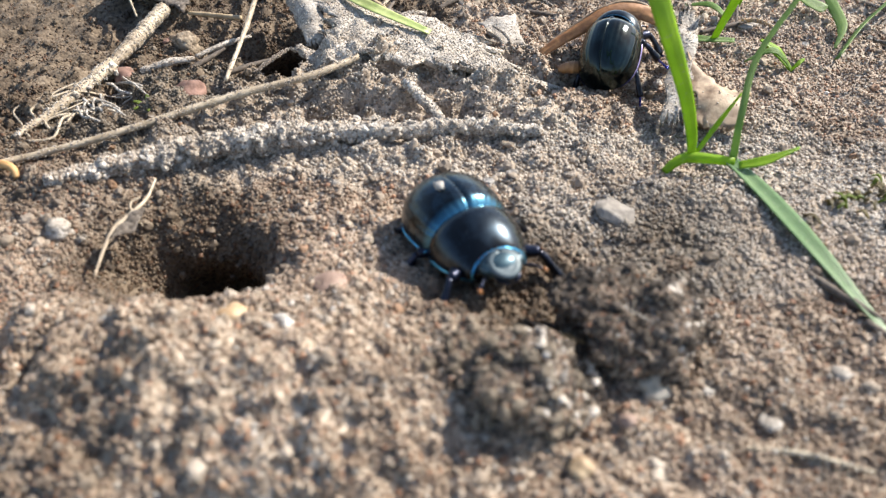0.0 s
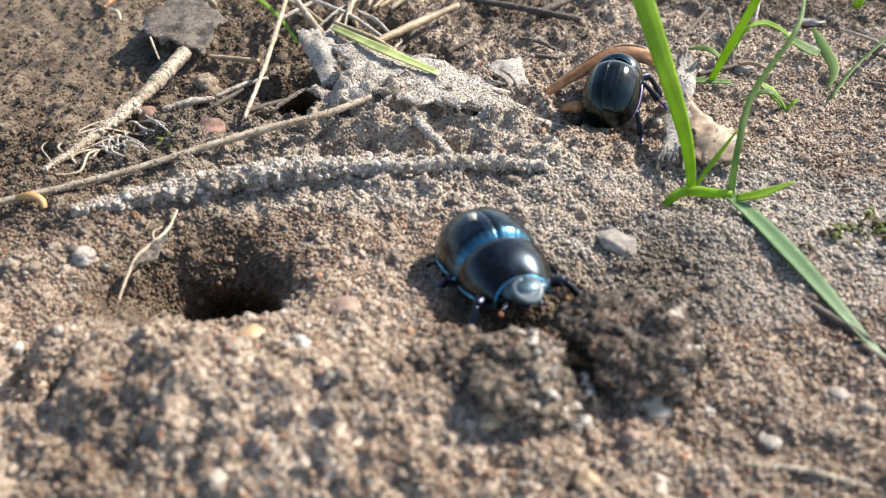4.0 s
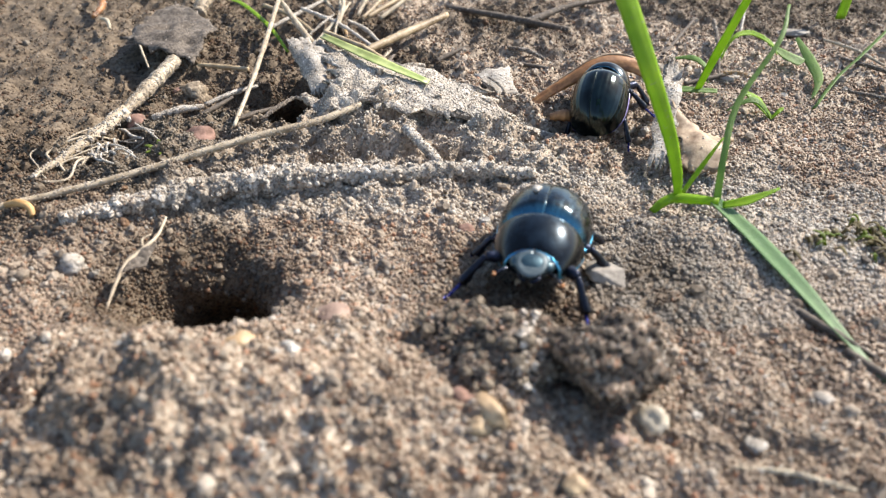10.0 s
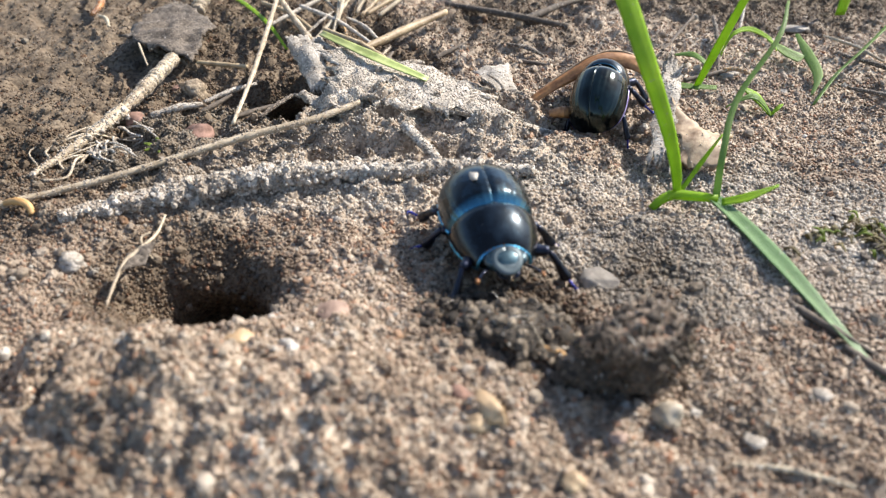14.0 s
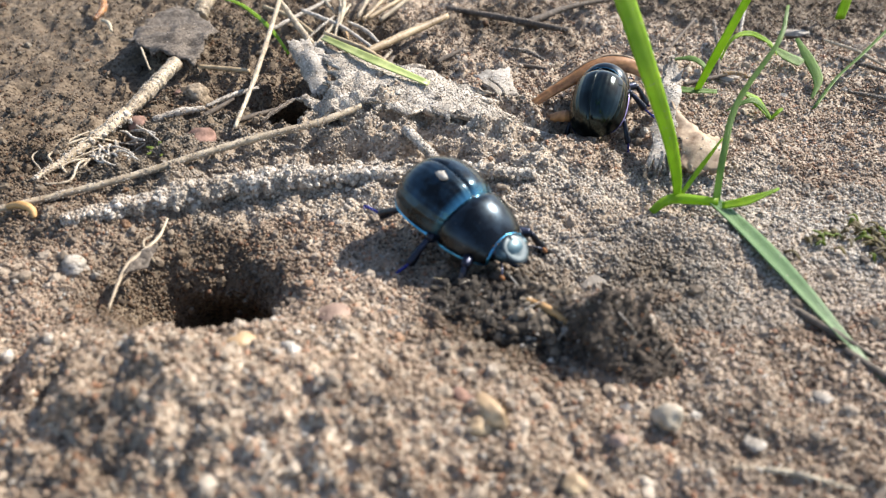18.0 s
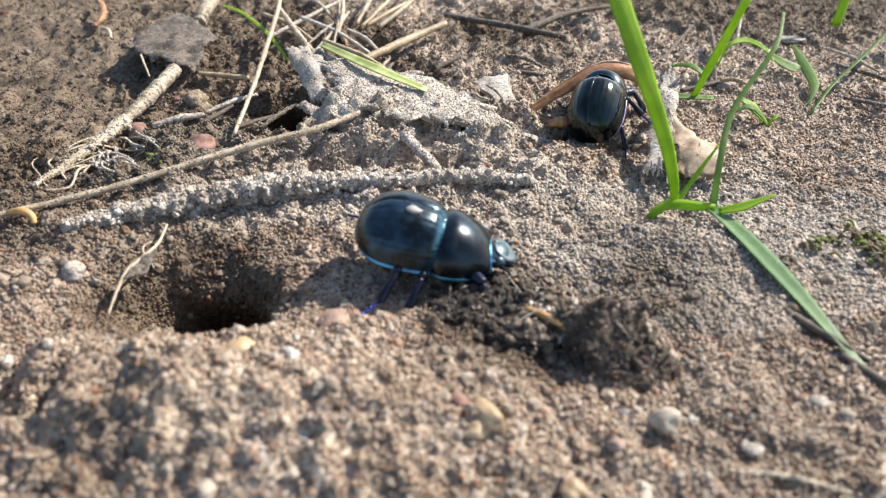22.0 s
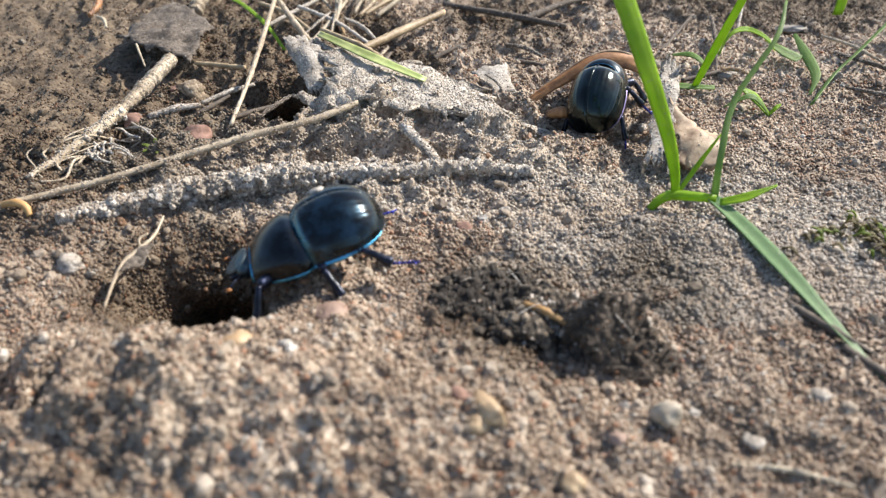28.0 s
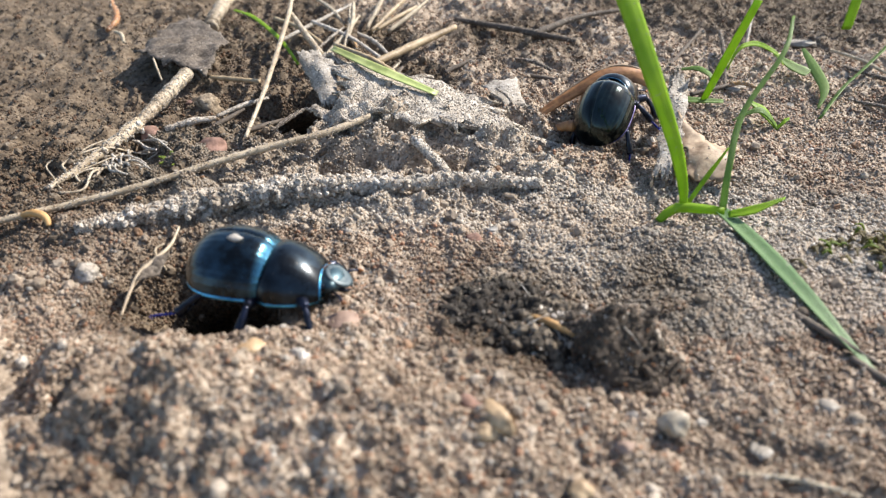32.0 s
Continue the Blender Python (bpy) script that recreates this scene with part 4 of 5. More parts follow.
    part("lip", tube(lip[::3], (0.010, 0.018, 0.016, 0.008), 24, 6, 0.3, 5), TAN_CHIP, husk, "tan worn edge")
    plate("dry_chip", "tan dry leaf chip with a torn edge on the soil", [(2.94, 8.60, 0.38), (3.50, 8.15, 0.22), (3.38, 7.62, 0.10), (2.84, 7.76, 0.06)], 0.06, TAN_CHIP, 78, 0.10, 12, 18, 18, 0.03, torn=0.14)


# ---- grass ----
def make_grass():
    base = np.array([2.64, 7.02, up(2.64, 7.02)])
    tuft = thing("grass_plant", "bright green grass seedling with one tall and one drooping blade", "grass", base)
    part("stem", tube(np.array([(2.36, 6.94, 0.0), (2.5, 7.0, 0.10), (2.66, 7.03, 0.13), (3.08, 6.92, 0.15)]) - base, (0.045, 0.055, 0.06, 0.05), 16, 8, 0.05), GREEN, tuft)
    part("tall_blade", blade(np.array([(2.66, 7.05, 0.12), (2.58, 7.02, 0.45), (2.40, 7.02, 0.95), (2.05, 7.10, 1.72), (1.72, 7.45, 2.45), (1.55, 7.8, 2.8)]) - base, (0.045, 0.062, 0.08, 0.10, 0.11, 0.11), (1, 0.25, 0.2), count=34), GREEN, tuft)
    part("drooping_blade", blade(np.array([(3.04, 6.99, 0.14), (3.27, 6.36, 0.115), (3.45, 5.64, 0.11), (3.62, 4.98, 0.07), (3.80, 4.35, 0.02)]) - base, (0.085, 0.105, 0.115, 0.09, 0.05, 0.015), (1, 0.25, -0.05), count=34, fold=0.3), GREEN_PALE, tuft, "drooping dull green blade with a pale worn tip")
    part("thin_blade", blade(np.array([(3.07, 6.95, 0.15), (3.09, 7.12, 0.60), (3.33, 7.69, 1.0), (3.87, 8.27, 1.5), (4.13, 8.85, 1.72)]) - base, (0.04, 0.036, 0.036, 0.03, 0.015), (1, -0.3, 0.2), count=28), GREEN_DULL, tuft)
    part("side_blade", blade(np.array([(3.10, 6.84, 0.16), (3.36, 6.81, 0.25), (3.70, 6.88, 0.36)]) - base, (0.045, 0.06, 0.015), (0.2, 1, 0.4), count=14), GREEN, tuft)
    part("side_blade", blade(np.array([(2.72, 7.12, 0.12), (2.93, 7.27, 0.40), (3.14, 7.38, 0.72)]) - base, (0.03, 0.035, 0.008), (1, 0.2, -0.4), count=14), GREEN, tuft)

    def tuft_of(label, at, blades, name="grass_tuft"):
        spot = np.array([at[0], at[1], up(*at)])
        ob = thing(name, label, "grass", spot)
        for points, width, side, mat in blades:
            part("blade", blade(np.array(points) - spot, width, side, count=18), mat, ob)

    tuft_of("small green grass tuft with bent blades", (3.70, 9.95), [
        ([(3.66, 9.97, 0.03), (3.80, 9.86, 0.70), (4.05, 9.81, 1.60)], (0.05, 0.07, 0.06), (1, 0.2, -0.3), GREEN),
        ([(3.9, 10.2, 0.02), (3.97, 10.55, 0.14), (3.80, 10.79, 0.22), (3.50, 10.98, 0.12)], (0.04, 0.06, 0.06, 0.01), (0.3, 1, 0.3), GREEN_DULL),
        ([(3.18, 10.08, 0.10), (3.45, 9.96, 0.09), (3.95, 9.92, 0.08)], (0.05, 0.06, 0.04), (0.2, 1, 0.3), GREEN_DULL),
        ([(4.25, 10.9, 0.05), (4.45, 11.1, 0.40), (4.75, 11.2, 0.46), (5.02, 11.0, 0.38), (5.08, 10.8, 0.28)], (0.03, 0.045, 0.05, 0.045, 0.02), (0.2, 1, 0.5), GREEN),
        ([(5.02, 11.1, 0.34), (5.2, 10.85, 0.26), (5.40, 10.72, 0.20), (5.5, 10.75, 0.2)], (0.02, 0.09, 0.10, 0.03), (0.5, 1, 0.4), GREEN_DULL)])
    tuft_of("tiny green seedling with two leaves", (4.50, 9.20), [
        ([(4.50, 9.2, 0.02), (4.35, 9.18, 0.2), (4.16, 9.20, 0.30), (3.84, 9.16, 0.16)], (0.03, 0.05, 0.05, 0.01), (0.2, 1, 0.4), GREEN_DULL),
        ([(4.50, 9.2, 0.02), (4.32, 9.4, 0.2), (4.12, 9.5, 0.3)], (0.03, 0.08, 0.02), (1, 0.8, 0.2), GREEN),
        ([(4.50, 9.2, 0.02), (4.6, 9.25, 0.1), (4.68, 9.3, 0.12)], (0.03, 0.05, 0.02), (0.3, 1, 0.4), GREEN)], "seedling")
    tuft_of("dull green grass blades on the soil", (5.40, 9.85), [
        ([(5.18, 9.45, 0.05), (5.75, 10.15, 0.20), (6.25, 10.6, 0.36), (7.2, 11.5, 0.66)], (0.03, 0.045, 0.05, 0.05), (0.5, -0.6, 0.7), GREEN_DULL),
        ([(5.30, 9.80, 0.03), (5.52, 10.2, 0.14), (5.58, 10.8, 0.22), (5.60, 11.4, 0.30)], (0.03, 0.075, 0.08, 0.03), (1, 0.2, 0.5), GREEN_DULL)])
    tuft_of("upright bright grass blade on the far soil", (7.05, 13.0), [([(7.05, 13.0, 0.03), (7.12, 13.1, 0.7), (7.2, 13.3, 1.6)], (0.10, 0.10, 0.06), (1, 0.2, 0), GREEN)])
    tuft_of("thin green grass blade among the litter", (-2.60, 11.25), [
        ([(-2.52, 11.2, 0.10), (-2.95, 11.95, 0.24), (-3.60, 12.93, 0.26), (-4.1, 13.5, 0.2)], (0.02, 0.035, 0.035, 0.03), (1, 0.6, 0.2), GREEN)])
    tuft_of("cut green stem lying on the sandy leaf", (-1.0, 10.2), [
        ([(-1.83, 10.52, 0.64), (-1.03, 9.80, 0.60), (-0.24, 9.38, 0.44)], (0.06, 0.09, 0.05), (0.5, 1, 0.2), GREEN_STEM)], "green_stem")
    tuft_of("bit of yellow-green moss", (-3.63, 8.13), [
        ([(-3.63, 8.13, 0.03), (-3.6 + 0.12 * math.cos(k), 8.12 + 0.12 * math.sin(k), 0.12), (-3.6 + 0.2 * math.cos(k), 8.12 + 0.2 * math.sin(k), 0.13)], (0.015, 0.03, 0.01), (math.sin(k), -math.cos(k), 0.1), MOSS) for k in range(7)], "moss")
    rng = np.random.default_rng(83)
    for label, cx, cy in (("brownish green mossy clump in the sand", 4.58, 6.48), ("small mossy clump at the edge of the soil", 4.75, 6.15), ("bit of dry moss in the sand", 4.05, 6.25)):
        sprigs = []
        for k in range(34 if cx > 4.2 else 12):
            x, y = cx + rng.normal(0, 0.16), cy + rng.normal(0, 0.12)
            a, far, z = rng.uniform(0, 6.28), rng.uniform(0.08, 0.24), up(x, y)
            sprigs.append(([(x, y, z - 0.02), (x + 0.5 * far * math.cos(a), y + 0.5 * far * math.sin(a), z + 0.08), (x + far * math.cos(a), y + far * math.sin(a), z + 0.05)], (0.012, 0.022, 0.008), (-math.sin(a), math.cos(a), 0.1), [DRY_MOSS, DRY_MOSS, MOSS][k % 3]))
        tuft_of(label, (cx, cy), sprigs, "moss")
    for k in range(9):
        x, y = 4.6 + rng.normal(0, 0.25), 6.35 + rng.normal(0, 0.2)
        size = rng.uniform(0.04, 0.09)
        thing("clod", "dark brown clod among the moss", "clod", (x, y, up(x, y) + 0.2 * size), 40 * k, "dark clods by the moss", lump((size, size * 0.8, size * 0.6), 60 + k, 0.5, 3, 5.0), BROWN_LEAF)


# ---- stones ----
STONES = [  # name, label, x, y, sizes, turn, material, seed
    ("pebble", "yellowish quartz pebble on the mound", -1.75, 4.54, (0.15, 0.10, 0.06), 10, STONE_YELLOW, 1),
    ("pebble", "pinkish flat pebble in the sand", -1.03, 5.07, (0.15, 0.12, 0.05), 10, STONE_PINK, 2),
    ("pebble", "curved tan pebble in the sand", 0.36, 3.70, (0.16, 0.085, 0.11), -50, STONE_TAN, 3),
    ("pebble", "small tan pebble in the sand", 0.25, 3.60, (0.10, 0.075, 0.08), 0, STONE_TAN, 4),
    ("pebble", "small red-brown pebble in the sand", 0.13, 3.86, (0.10, 0.085, 0.09), 0, STONE_RED, 5),
    ("pebble", "dull red pebble by the straw", -3.21, 8.50, (0.19, 0.17, 0.14), 0, STONE_RED, 6),
    ("pebble", "brick-red pebble on the soil", -4.22, 9.0, (0.13, 0.12, 0.10), 0, STONE_RED, 7),
    ("pebble", "sandy tan clod beside the stick", -3.68, 9.9, (0.20, 0.18, 0.16), 0, TAN_CLOD, 8),
    ("pebble", "reddish pebble in the sand", 0.22, 6.58, (0.09, 0.08, 0.07), 0, STONE_RED, 9),
    ("clod", "pale lilac-grey clod of sand beside the burrow", -3.87, 5.94, (0.14, 0.12, 0.08), 0, FLAKE, 10),
    ("pebble", "red-brown pebble on the soil", -3.9, 9.95, (0.1, 0.09, 0.07), 0, STONE_RED, 11),
    ("pebble", "brown husk scale on the far soil", 1.36, 12.75, (0.16, 0.14, 0.14), 0, STONE_TAN, 12),
    ("pebble", "pale petal-like chip on the far soil", 6.1, 12.6, (0.3, 0.12, 0.05), 0, STONE_PALE, 13),
    ("pebble", "cream chip beside the grass", 4.45, 10.65, (0.13, 0.07, 0.06), 40, STONE_PALE, 14),
    ("pebble", "cream chip beside the grass", 4.25, 10.4, (0.13, 0.06, 0.05), 20, STONE_PALE, 15),
    ("pebble", "pale quartz pebble in the sand", 3.19, 4.16, (0.08, 0.07, 0.04), 0, STONE_PALE, 17),
    ("pebble", "whitish pebble in the coarse sand", 2.45, 3.66, (0.08, 0.07, 0.03), 30, FLAKE, 21),
    ("pebble", "pale grey pebble in the coarse sand", 1.55, 3.32, (0.07, 0.06, 0.04), 0, CAKED, 23),
    ("pebble", "greyish pebble in the sand", 1.35, 3.6, (0.08, 0.07, 0.05), 0, STONE_PINK, 18),
    ("pebble", "tan pebble in the sand", 0.95, 3.2, (0.09, 0.08, 0.07), 0, STONE_TAN, 19),
    ("pebble", "orange grain of stone in the sand", 0.75, 5.62, (0.05, 0.05, 0.045), 0, STONE_YELLOW, 20),
]


def make_clods():
    """Crumbly clods of caked sand among the litter; six shapes, shared."""
    rng = np.random.default_rng(23)
    shapes = [mesh_of("clod", *lump((1, 1, 0.75), 40 + k, 0.55, 3, 5.0), CAKED, False) for k in range(6)]
    made = 0
    while made < 300:
        x, y = rng.uniform(-4.2, 2.6), rng.uniform(7.3, 11.5)
        if made % 4 == 0:
            x = rng.uniform(-4.2, 0.6)
            y = 7.15 + 0.16 * (x + 4.2) + rng.normal(0, 0.16)
        if made % 4 == 1:
            x, y = rng.uniform(-3.0, 1.2), rng.uniform(7.8, 9.2)
        if bell(np.array(x), np.array(y), 2.1, 9.1, 0.9, 0.8, 4) > 0.3:
            continue
        size = (0.05 + 0.14 * rng.random() ** 1.6) * CM
        ob = new("clod", shapes[made % 6])
        ob.matrix_basis = Matrix.LocRotScale((x * CM, y * CM, up(x, y) * CM + 0.25 * size), Euler((rng.uniform(-0.4, 0.4), rng.uniform(-0.4, 0.4), rng.uniform(0, 6.28))), (size * rng.uniform(0.8, 1.3), size, size))
        tagged(ob, "crumbly grey-brown clod of caked sand among the litter", "clod", "clods of caked sand")
        made += 1


def make_debris():
    """Scattered bits of stalk and bark; five shapes, shared."""
    rng = np.random.default_rng(29)
    kinds = [(DARK_TWIG, "dark twig bit on the soil"), (PALE_STRAW, "pale straw bit on the soil"), (DARK_TWIG, "dark bark bit on the soil"), (STRAW, "brown straw bit on the soil"), (TWIG, "grey twig bit on the soil")]
    shapes = [mesh_of("bit", *tube([(-0.5, 0, 0), (0, 0.05 * k - 0.1, 0.06), (0.5, 0.03, 0)], (0.05, 0.07 + 0.02 * k, 0.04), 9, 6, 0.25, k), kinds[k][0]) for k in range(5)]
    for n in range(150):
        y = 7.6 + 8.0 * rng.random() ** 0.8
        x = rng.uniform(-1, 1) * (1.2 + 0.56 * y)
        if n % 2 == 0:
            x, y = rng.uniform(-4.0, 0.6), rng.uniform(8.2, 13.5)
        size = rng.uniform(0.12, 0.55) * CM
        ob = new("twig_bit", shapes[n % 5])
        ob.matrix_basis = Matrix.LocRotScale((x * CM, y * CM, up(x, y) * CM + 0.04 * CM), Euler((0, rng.uniform(-0.25, 0.25), rng.uniform(0, 6.28))), (size, size * 0.8, size * 0.8))
        tagged(ob, kinds[n % 5][1], "twig", "scattered plant bits")


def make_stones():
    for name, label, x, y, sizes, turn, mat, seed in STONES:
        thing(name, label, "pebble", (x, y, up(x, y) + 0.2 * sizes[2]), turn, "pebbles in the soil", lump(sizes, seed, 0.5 if mat in (CAKED, BROWN_LEAF, FLAKE, TAN_CLOD) else 0.36, 3, 5.0 if mat in (CAKED, BROWN_LEAF, FLAKE, TAN_CLOD) else 3.0), mat)


# ---- the movable lumps ----
def make_dung(name, label, sizes, mat, seed, grains, fibres, sandy_share, sandy_above=-9, grain_mat=DUNG_GRAINS, tilt=0.0):
    """A crumbly pellet with stuck grains and bits of chewed straw."""
    rng = np.random.default_rng(seed)
    ob = thing(name, label, "dung")
    core = lump(sizes, seed, 0.5, 4, 4.0)
    part("core", core, mat, ob)
    verts = np.array(core[0])
    tagged(part("crumb_crust", crusted(core, 2 * grains, 0.008, 0.022, seed), grain_mat, ob, "dark crumbs and grains stuck on the pellet", smooth=False), kind="stuff")
    above = [f for f in core[1] if core[0][f[0]][2] / sizes[2] - tilt * core[0][f[0]][1] / sizes[1] > sandy_above]
    tagged(part("sand_crust", crusted((core[0], above), int(grains * sandy_share), 0.010, 0.024, seed + 1), GRAINS, ob, "sand grains stuck on the pellet", smooth=False), kind="stuff")
    tagged(part("caked_crust", crusted(core, 240, 0.020, 0.062, seed + 2, 0.6, FINE), mat if mat == DUNG or sandy_share < 1 else DUNG_BROWN, ob, "crumbs of caked soil stuck on the pellet", smooth=False), kind="stuff")
    half = [f for f in core[1] if core[0][f[0]][0] > 0.45 * sizes[0] and core[0][f[0]][2] > -0.3 * sizes[2]]
    tagged(part("caked_sand", crusted((core[0], half), 70, 0.018, 0.042, seed + 3, 0.6, FINE), CAKED, ob, "crumbs of pale sand on one side", smooth=False), kind="stuff")
    for k in range(fibres):
        p = verts[rng.integers(len(verts))]
        side = np.cross(p, rng.normal(size=3))
        side *= rng.uniform(0.12, 0.30) / np.linalg.norm(side)
        out = rng.uniform(1.02, 1.12) if k % 3 else 1.25
        part("fibre", tube([p * 0.98 - side, p * 1.05 - 0.3 * side, p * 1.06 + 0.3 * side, p * out + side], (0.004, 0.006, 0.006, 0.003), 10, 5, 0.1, k), [DARK_TWIG, DARK_TWIG, TWIG, DARK_TWIG, PALE_STRAW, DARK_TWIG][k % 6], ob)
    return ob


# ---- beetles ----
ELYTRA_LENGTH, REAR = 0.87, -0.72


def elytra_width(s):
    return np.where(s < 0.58, 0.472 * np.sqrt(np.clip(1 - np.abs((0.58 - s) / 0.58) ** 2.7, 0, 1)), 0.472 * (1 - 0.13 * np.clip((s - 0.58) / 0.42, 0, 1) ** 2))


def elytra_rise(s):
    return np.where(s < 0.6, 0.45 * np.sqrt(np.clip(1 - np.abs((0.6 - s) / 0.6) ** 2.4, 0, 1)), 0.45 * (1 - 0.16 * np.clip((s - 0.6) / 0.4, 0, 1) ** 2))


def elytron(side, rows=46, cols=64):
    """One wing case, with its fine lengthwise grooves."""
    s = (1 - np.cos(np.linspace(0.02, 1, rows) * np.pi * 0.62)) / (1 - math.cos(0.62 * math.pi))
    angle = np.linspace(0.0, 1.0, cols)
    grid = np.zeros((rows, cols, 3))
    for i, a in enumerate(s):
        w, h = (float(f(a)) * (1 - 0.17 * max(0.0, (a - 0.84) / 0.16) ** 2) for f in (elytra_width, elytra_rise))
        turn = radians(104) * angle
        groove = 0.0007 * np.cos(angle * 2 * np.pi * 9) * min(1, 6 * a) * (1 - angle**6)
        grid[i, :, 0] = REAR + ELYTRA_LENGTH * a
        grid[i, :, 1] = side * ((w + groove) * np.sin(turn) + 0.0015)
        grid[i, :, 2] = 0.31 + (h + groove) * np.cos(turn) * np.where(turn > math.pi / 2, 0.35, 1) - 0.012 * np.exp(-((angle / 0.03) ** 2))
    return sheet(grid if side < 0 else grid[:, ::-1], 0.02)


def pronotum_shape(rows=26, cols=41):
    u, a = np.linspace(0, 1, rows), np.radians(np.linspace(-103, 103, cols))
    grid = np.zeros((rows, cols, 3))
    for i, v in enumerate(u):
        w = 0.44 * (1 - 0.40 * v**2.4) * (1 - 0.12 * (1 - min(1, 4 * v)) ** 2)
        h = 0.385 * (1 - 0.50 * v**2.3) * (1 - 0.13 * (1 - min(1, 4 * v)) ** 2)
        grid[i, :, 0] = 0.135 + 0.49 * v - 0.05 * (1 - v) * np.abs(np.sin(a)) ** 3 + 0.05 * v * np.abs(np.sin(a)) ** 2
        grid[i, :, 1] = w * np.sin(a)
        grid[i, :, 2] = 0.30 + h * np.cos(a) * np.where(np.abs(a) > math.pi / 2, 0.4, 1)
    return sheet(grid[:, ::-1], 0.025), grid


def ellipsoid(centre, sizes, rounds=3):
    verts, faces = icosphere(rounds)
    return verts * sizes + np.array(centre), faces


LEGS = [  # hip, knee, ankle, toe for one side
    ("front_leg", (0.45, 0.22, 0.24), (0.62, 0.45, 0.31), (0.76, 0.60, 0.02), (0.92, 0.68, -0.10)),
    ("middle_leg", (0.05, 0.26, 0.22), (0.03, 0.50, 0.26), (-0.02, 0.67, 0.0), (-0.08, 0.82, -0.10)),
    ("hind_leg", (-0.22, 0.25, 0.22), (-0.40, 0.46, 0.26), (-0.62, 0.54, 0.04), (-0.86, 0.59, -0.02)),
]


def make_beetle(label, shell, rim_mat, speck=True):
    """A dor beetle; its nose points along x, its feet stand at z = 0."""
    bug = thing("dor_beetle", label, "beetle")
    part("abdomen", ellipsoid((-0.20, 0, 0.29), (0.44, 0.39, 0.15)), CUTICLE, bug, "dark hairy underside")
    part("thorax", ellipsoid((0.37, 0, 0.28), (0.33, 0.36, 0.15)), CUTICLE, bug)
    for side in (1, -1):
        case = part("elytron", elytron(side), shell, bug)
        s = np.linspace(0.03, 0.97, 24)
        w = elytra_width(s)
        rim = np.stack([REAR + ELYTRA_LENGTH * s, side * (w * 0.985 + 0.008), np.full(24, 0.285)], -1)
        part("rim", tube(rim[::2], (0.008, 0.018, 0.024, 0.020), 34, 6), rim_mat, case, "metallic edge")
    shape, grid = pronotum_shape()
    shield = part("pronotum", shape, CUTICLE, bug, "smooth domed black pronotum")
    for side in (0, -1):
        part("rim", tube(grid[::5, side], (0.028, 0.028, 0.02), 24, 6), rim_mat, shield, "metallic edge")
    part("rim", tube((grid[0, 1:-1:3] - (0, 0, 0.3)) * (1, 1.02, 1.02) + (-0.004, 0, 0.3), (0.018, 0.013, 0.010, 0.013, 0.018), 50, 6), RIM_DARK, shield, "metallic blue edge")
    part("rim", tube(grid[-1, 2:-2:4] + (0.004, 0, 0.0), 0.016, 40, 6), rim_mat, shield, "metallic edge")
    part("scutellum", ellipsoid((0.11, 0, 0.640), (0.06, 0.06, 0.02), 2), CUTICLE, bug)
    head = part("head", joined(ellipsoid((0.68, 0, 0.385), (0.18, 0.205, 0.12)), ellipsoid((0.74, 0.14, 0.41), (0.075, 0.075, 0.06), 2), ellipsoid((0.74, -0.14, 0.41), (0.075, 0.075, 0.06), 2)), HEAD, bug)
    plate_line = np.radians(np.linspace(-180, 180, 25))
    r = np.linspace(0.02, 1, 6)
    face = np.zeros((6, 25, 3))
    for i, k in enumerate(r):
        face[i, :, 0] = 0.790 + 0.135 * k * np.cos(plate_line)
        face[i, :, 1] = 0.145 * k * np.sin(plate_line) * (1 - 0.12 * np.cos(plate_line))
        face[i, :, 2] = 0.45 - 0.50 * (face[i, :, 0] - 0.790) - 0.03 * k * k + 0.016 * (k > 0.75)
    part("clypeus", sheet(face[:, ::-1], 0.03), CLYPEUS, head, "dull grey shield over the mouth")
    for side in (1, -1):
        part("eye", ellipsoid((0.68, side * 0.185, 0.40), (0.045, 0.035, 0.04), 2), LEG_BLUE, head)
        feeler = part("antenna", tube([(0.76, side * 0.16, 0.36), (0.85, side * 0.24, 0.38), (0.91, side * 0.30, 0.36)], (0.014, 0.012, 0.012), 10, 6), LEG_BLUE, head)
        part("club", ellipsoid((0.93, side * 0.315, 0.355), (0.034, 0.022, 0.022), 2), AMBER, feeler, "reddish brown leafy club")
        part("mandible", tube([(0.80, side * 0.09, 0.36), (0.89, side * 0.08, 0.34), (0.92, side * 0.02, 0.33)], (0.03, 0.025, 0.008), 8, 6), LEG_BLUE, head)
    part("bristles", joined(*[tube([(0.62, y, 0.49 - 0.3 * abs(y)), (0.66, y * 1.05, 0.525 - 0.3 * abs(y))], (0.01, 0.004), 3, 4) for y in np.linspace(-0.16, 0.16, 9)]), AMBER, head, "fringe of rusty bristles")
    if speck:
        part("speck", (np.asarray(lump((0.075, 0.045, 0.034), 77, 0.5, 2, 5.0)[0]) + (-0.20, -0.13, 0.758), lump((0.075, 0.045, 0.034), 77, 0.5, 2, 5.0)[1]), SPECK, bug, "pale crumb stuck on the wing case")
    legs = []
